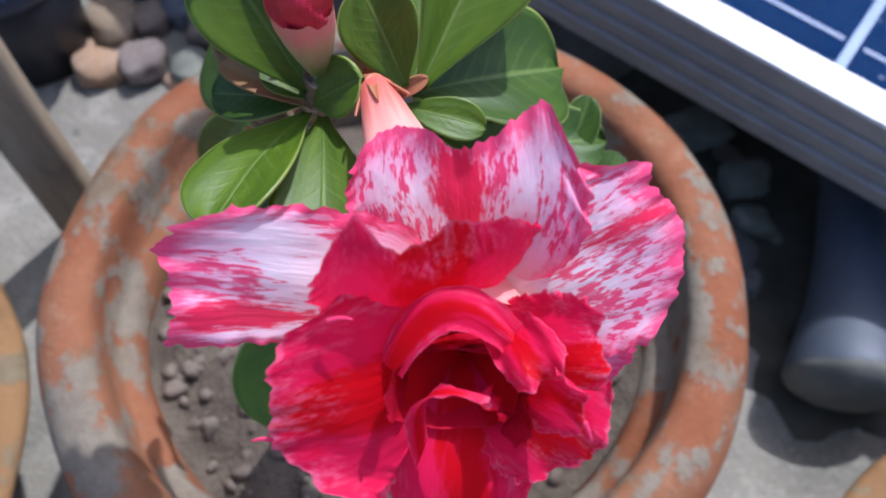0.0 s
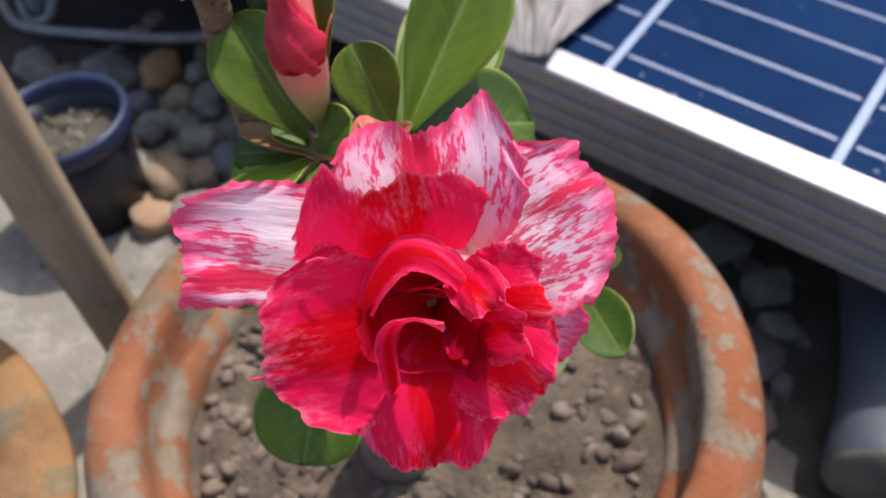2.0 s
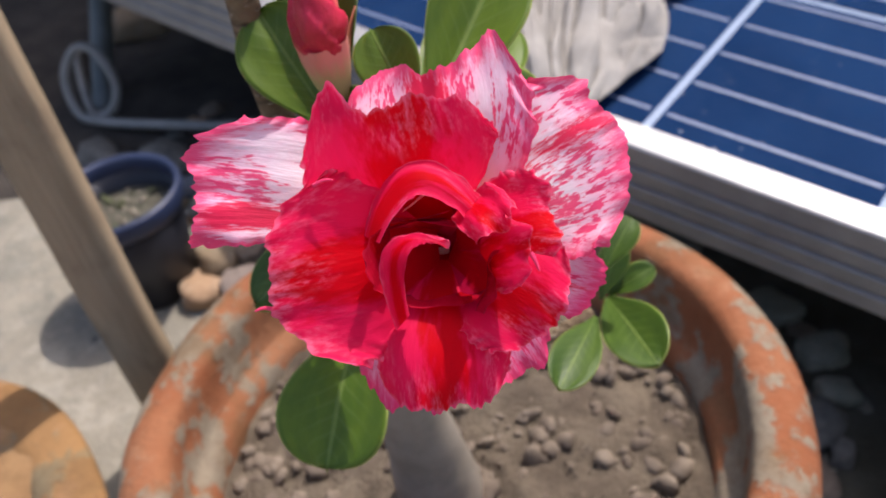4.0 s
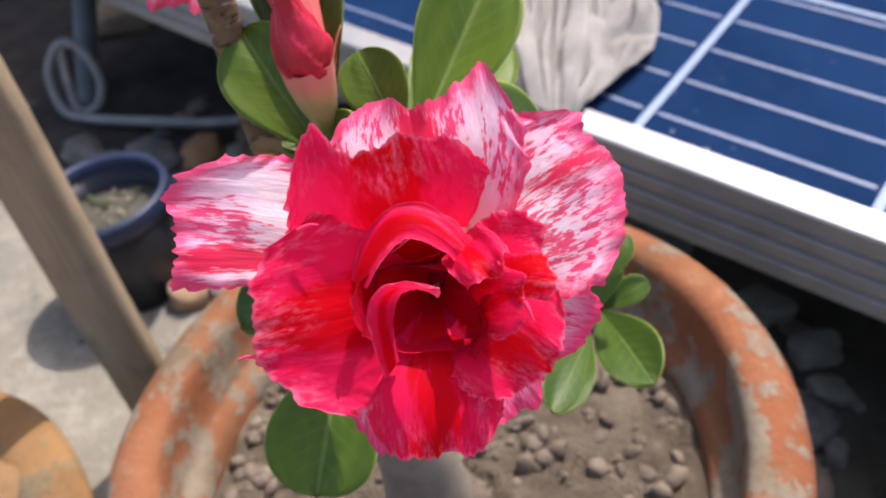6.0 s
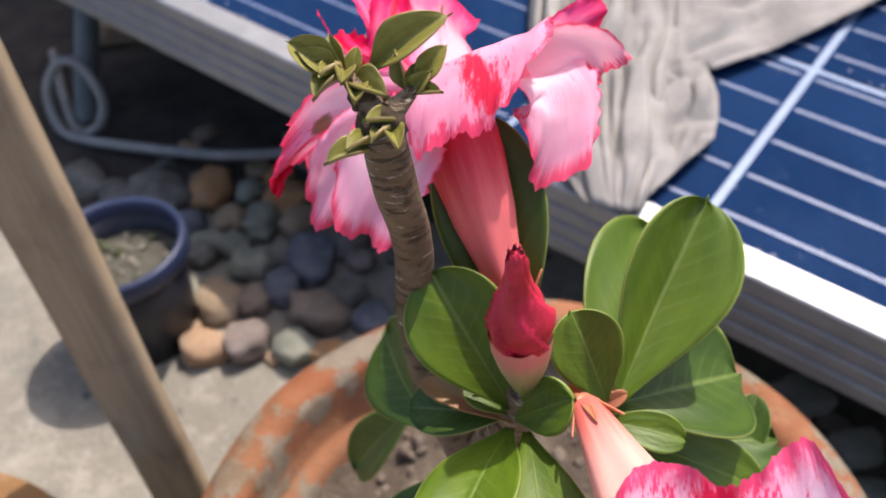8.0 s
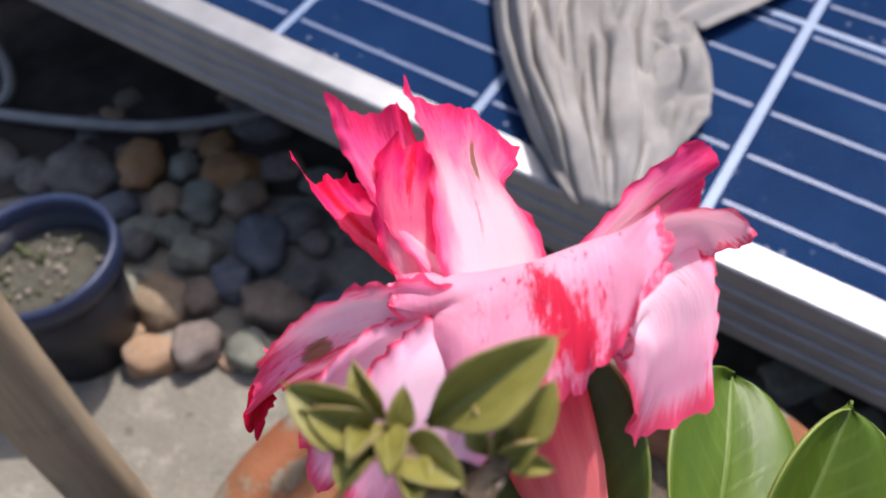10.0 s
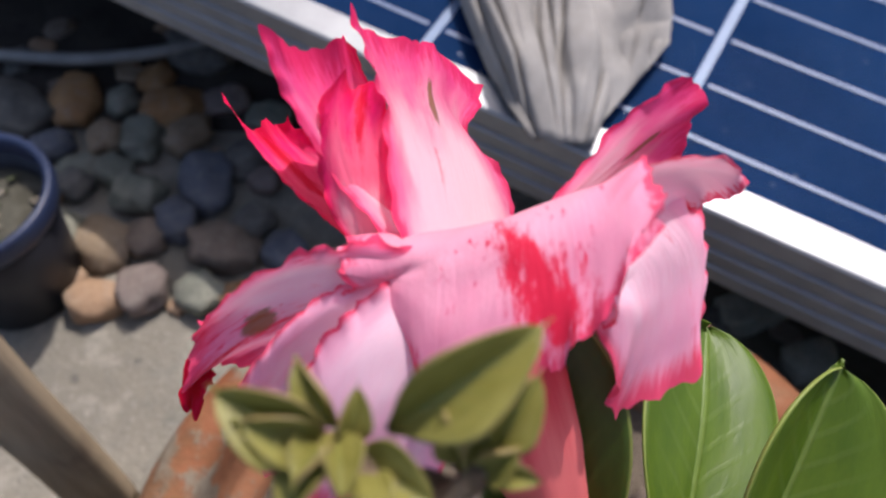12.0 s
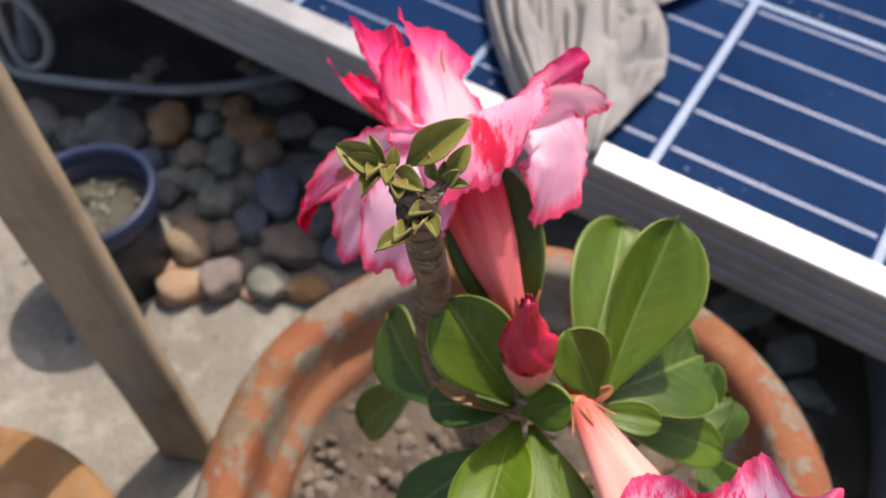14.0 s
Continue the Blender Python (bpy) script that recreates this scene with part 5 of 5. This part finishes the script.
stem("flower_stalk", [NODE, (-0.0185, 0.166, 0.404), CAL2], [0.003, 0.0027, 0.003], M_SEPAL)

# ---- bud ----
bud = new("flower_bud")
bud.parent = plant
tagged(bud, "closed crimson bud in a pale green cup")
B0, B1 = Vector((-0.017, 0.1585, 0.408)), Vector((-0.0185, 0.1555, 0.455))
part("cup", ribbed(B0, B0.lerp(B1, 0.46), (0.0028, 0.0044, 0.0058, 0.0067, 0.0072)), M_BUD_CUP, bud, "pale green cup flushed with pink")
bm = bmesh.new()
rings_ = []
axis_ = (B1 - B0).normalized()
sx_ = axis_.orthogonal().normalized()
sy_ = axis_.cross(sx_)
for i in range(41):
    f_ = i / 40
    r_ = 0.0073 * knots((0.90, 1.02, 1.04, 0.92, 0.74, 0.54, 0.40, 0.34, 0.28), f_)
    c_ = B0.lerp(B1, 0.40 + 0.60 * f_)
    row_ = []
    for k in range(48):
        a_ = 2 * math.pi * k / 48
        saw_ = ((a_ * 5 / (2 * math.pi) + f_ * 1.6) % 1.0)
        q_ = r_ * (0.84 + 0.22 * saw_) * (1 + (0.06 + 0.16 * f_ ** 3) * noise.noise((3 * math.cos(a_), 3 * math.sin(a_), f_ * 6)))
        up_ = 0.0045 * noise.noise((4 * math.cos(a_), 4 * math.sin(a_), 9)) * f_ ** 5
        row_.append(bm.verts.new(rel(c_ + (sx_ * math.cos(a_) + sy_ * math.sin(a_)) * q_ + axis_ * up_)))
    rings_.append(row_)
for ra_, rb_ in zip(rings_, rings_[1:]):
    for k in range(48):
        bm.faces.new((ra_[k], ra_[(k + 1) % 48], rb_[(k + 1) % 48], rb_[k]))
bm.faces.new(rings_[-1])
bmesh.ops.recalc_face_normals(bm, faces=bm.faces)
part("furled_petals", bm, M_BUD, bud, "furled crimson petals")

# ---- river stones, grit and cells: counted pieces last ----
SPOTS = [
    ("peach", ((-0.288, 0.509, 0.020), (-0.312, 0.529, 0.014), (-0.228, 0.501, 0.008))),
    ("tan", ((-0.290, 0.562, 0.025), (-0.303, 0.676, 0.021), (-0.230, 0.670, 0.022))),
    ("orange", ((-0.247, 0.704, 0.030), (-0.334, 0.725, 0.028), (-0.343, 0.620, 0.013), (-0.173, 0.501, 0.018))),
    ("brown", ((-0.256, 0.566, 0.019), (-0.193, 0.546, 0.026))),
    ("mauve", ((-0.253, 0.515, 0.024), (-0.201, 0.710, 0.022))),
    ("blue", ((-0.233, 0.578, 0.022), (-0.209, 0.616, 0.028), (-0.350, 0.675, 0.019))),
    ("green", ((-0.268, 0.609, 0.024), (-0.269, 0.673, 0.023), (-0.293, 0.721, 0.018), (-0.208, 0.507, 0.022), (-0.324, 0.572, 0.025), (-0.321, 0.647, 0.017), (-0.291, 0.640, 0.019))),
    ("dark", ((-0.323, 0.628, 0.019), (-0.386, 0.716, 0.031), (-0.480, 0.745, 0.026), (-0.437, 0.725, 0.022), (-0.398, 0.733, 0.018), (-0.171, 0.573, 0.021), (-0.178, 0.640, 0.022), (-0.226, 0.770, 0.029))),
]
WORD = {"tan": "tan", "peach": "peach-coloured", "orange": "ochre", "brown": "brown", "mauve": "mauve-grey", "blue": "slate blue", "green": "grey-green", "dark": "dark grey"}
rnd = random.Random(5)
placed = []
for tone, spots in SPOTS:
    for x_, y_, s_ in spots:
        r_ = s_ * 0.98
        rx_, ry_, rz_ = r_ * rnd.uniform(0.9, 1.15), r_ * rnd.uniform(0.72, 0.92), r_ * rnd.uniform(0.55, 0.72)
        st = mesh_object("river_stone", stone_bm(rx_, ry_, rz_, rnd.uniform(0, 50)), STONE[tone])
        st.matrix_world = pose(x_, y_, rz_ * 0.72, rnd.uniform(-12, 12), rnd.uniform(-12, 12), rnd.uniform(0, 180))
        tagged(st, "smooth %s river stone in the heap on the concrete" % WORD[tone], "stone", "river stones")
        placed.append((x_, y_, r_))
tones = list(STONE)
count = 0
while count < 46:
    x_, y_ = rnd.uniform(-0.40, -0.02), rnd.uniform(0.53, 0.86)
    if (x_ + 0.348) ** 2 + (y_ - 0.538) ** 2 < 0.066 ** 2 or x_ + 0.75 * (y_ - 0.55) > -0.04:
        continue
    r_ = rnd.uniform(0.009, 0.020)
    near = [1 for a, b, c in placed if (a - x_) ** 2 + (b - y_) ** 2 < (0.72 * (c + r_)) ** 2]
    count += 1
    if near:
        continue
    tone = rnd.choice(tones)
    rz_ = r_ * 0.62
    st = mesh_object("river_stone", stone_bm(r_ * 1.1, r_ * 0.85, rz_, rnd.uniform(0, 50)), STONE[tone])
    st.matrix_world = pose(x_, y_, rz_ * 0.7, rnd.uniform(-12, 12), rnd.uniform(-12, 12), rnd.uniform(0, 180))
    tagged(st, "smooth %s river stone in the heap on the concrete" % WORD[tone], "stone", "river stones")
    placed.append((x_, y_, r_))
for x_, y_, s_ in ((0.184, 0.389, 0.024), (0.190, 0.357, 0.020), (0.206, 0.337, 0.024), (0.231, 0.368, 0.016), (0.180, 0.328, 0.016), (0.193, 0.295, 0.020), (0.170, 0.407, 0.016), (0.221, 0.317, 0.012), (0.229, 0.403, 0.020), (0.16, 0.44, 0.02), (0.20, 0.45, 0.025)):
    rz_ = s_ * 0.6
    st = mesh_object("rough_stone", stone_bm(s_, s_ * 0.8, rz_, rnd.uniform(0, 50)), STONE[rnd.choice(("blue", "dark", "green", "brown"))])
    st.matrix_world = pose(x_, y_, rz_ * 0.6, rnd.uniform(-15, 15), rnd.uniform(-15, 15), rnd.uniform(0, 180))
    tagged(st, "rough dark grey stone on mossy earth beside the pot", "stone", "rough stones")
rock = mesh_object("field_stone", stone_bm(0.05, 0.035, 0.03, 3.0), STONE["tan"])
rock.matrix_world = pose(-0.535, 1.07, 0.022, 0, 0, 30)
tagged(rock, "pale tan stone in the shade under the panel", "stone")


def grit_bm():
    """Crumbs of soil and small gravel, uncounted."""
    bm = bmesh.new()
    g = random.Random(8)
    for k in range(1500):
        a, f = g.uniform(0, 2 * math.pi), math.sqrt(g.random())
        x, y = 0.121 * f * math.cos(a), 0.121 * f * math.sin(a)
        r = 0.0008 + 0.0056 * g.random() ** 4.0
        z = 0.1485 + 0.008 * (1 - f * f) + r * 0.25
        m = Matrix.Translation((x, y, z)) @ Euler((g.uniform(0, 3), g.uniform(0, 3), g.uniform(0, 3))).to_matrix().to_4x4() @ Matrix.Diagonal((r * g.uniform(0.8, 1.5), r, r * g.uniform(0.5, 0.9), 1))
        lump = bmesh.ops.create_icosphere(bm, subdivisions=2 if r > 0.0028 else 1, radius=1.0)["verts"]
        for v in lump:
            v.co = m @ (v.co * (1 + 0.55 * noise.noise(v.co * 1.6 + Vector((k, k * 0.7, 0)))))
    return bm


part("gravel", grit_bm(), M_GRIT, big_pot, "loose soil crumbs and gravel", True)["kind"] = "stuff"

# cells and their ribbons
CW, CH, GAP = 0.151, 0.197, 0.0055
cell_me = None
bar_me = None
col_ = -5
while col_ * 0.1575 < U1 - 0.02:
    x0 = col_ * 0.1575 + GAP / 2
    for row_ in range(3):
        y0 = 0.0025 + row_ * 0.2035
        if x0 < U0 - 0.001 or x0 + CW > U1 + 0.03:
            continue
        if cell_me is None:
            c = mesh_object("cell", box((CW, CH, 0.0006)), M_CELL, False)
            cell_me = c.data
        else:
            c = new("cell", cell_me)
        c.parent = panel
        c.matrix_basis = pose(x0 + CW / 2, y0 + CH / 2, -0.0055)
        for k in range(5):
            if bar_me is None:
                b = mesh_object("ribbon", box((CW - 0.006, 0.0030, 0.0004)), M_BUSBAR, False)
                bar_me = b.data
            else:
                b = new("ribbon", bar_me)
            b.parent = c
            b.matrix_basis = pose(0, -CH / 2 + 0.0222 + k * 0.0415, 0.00055)
    col_ += 1
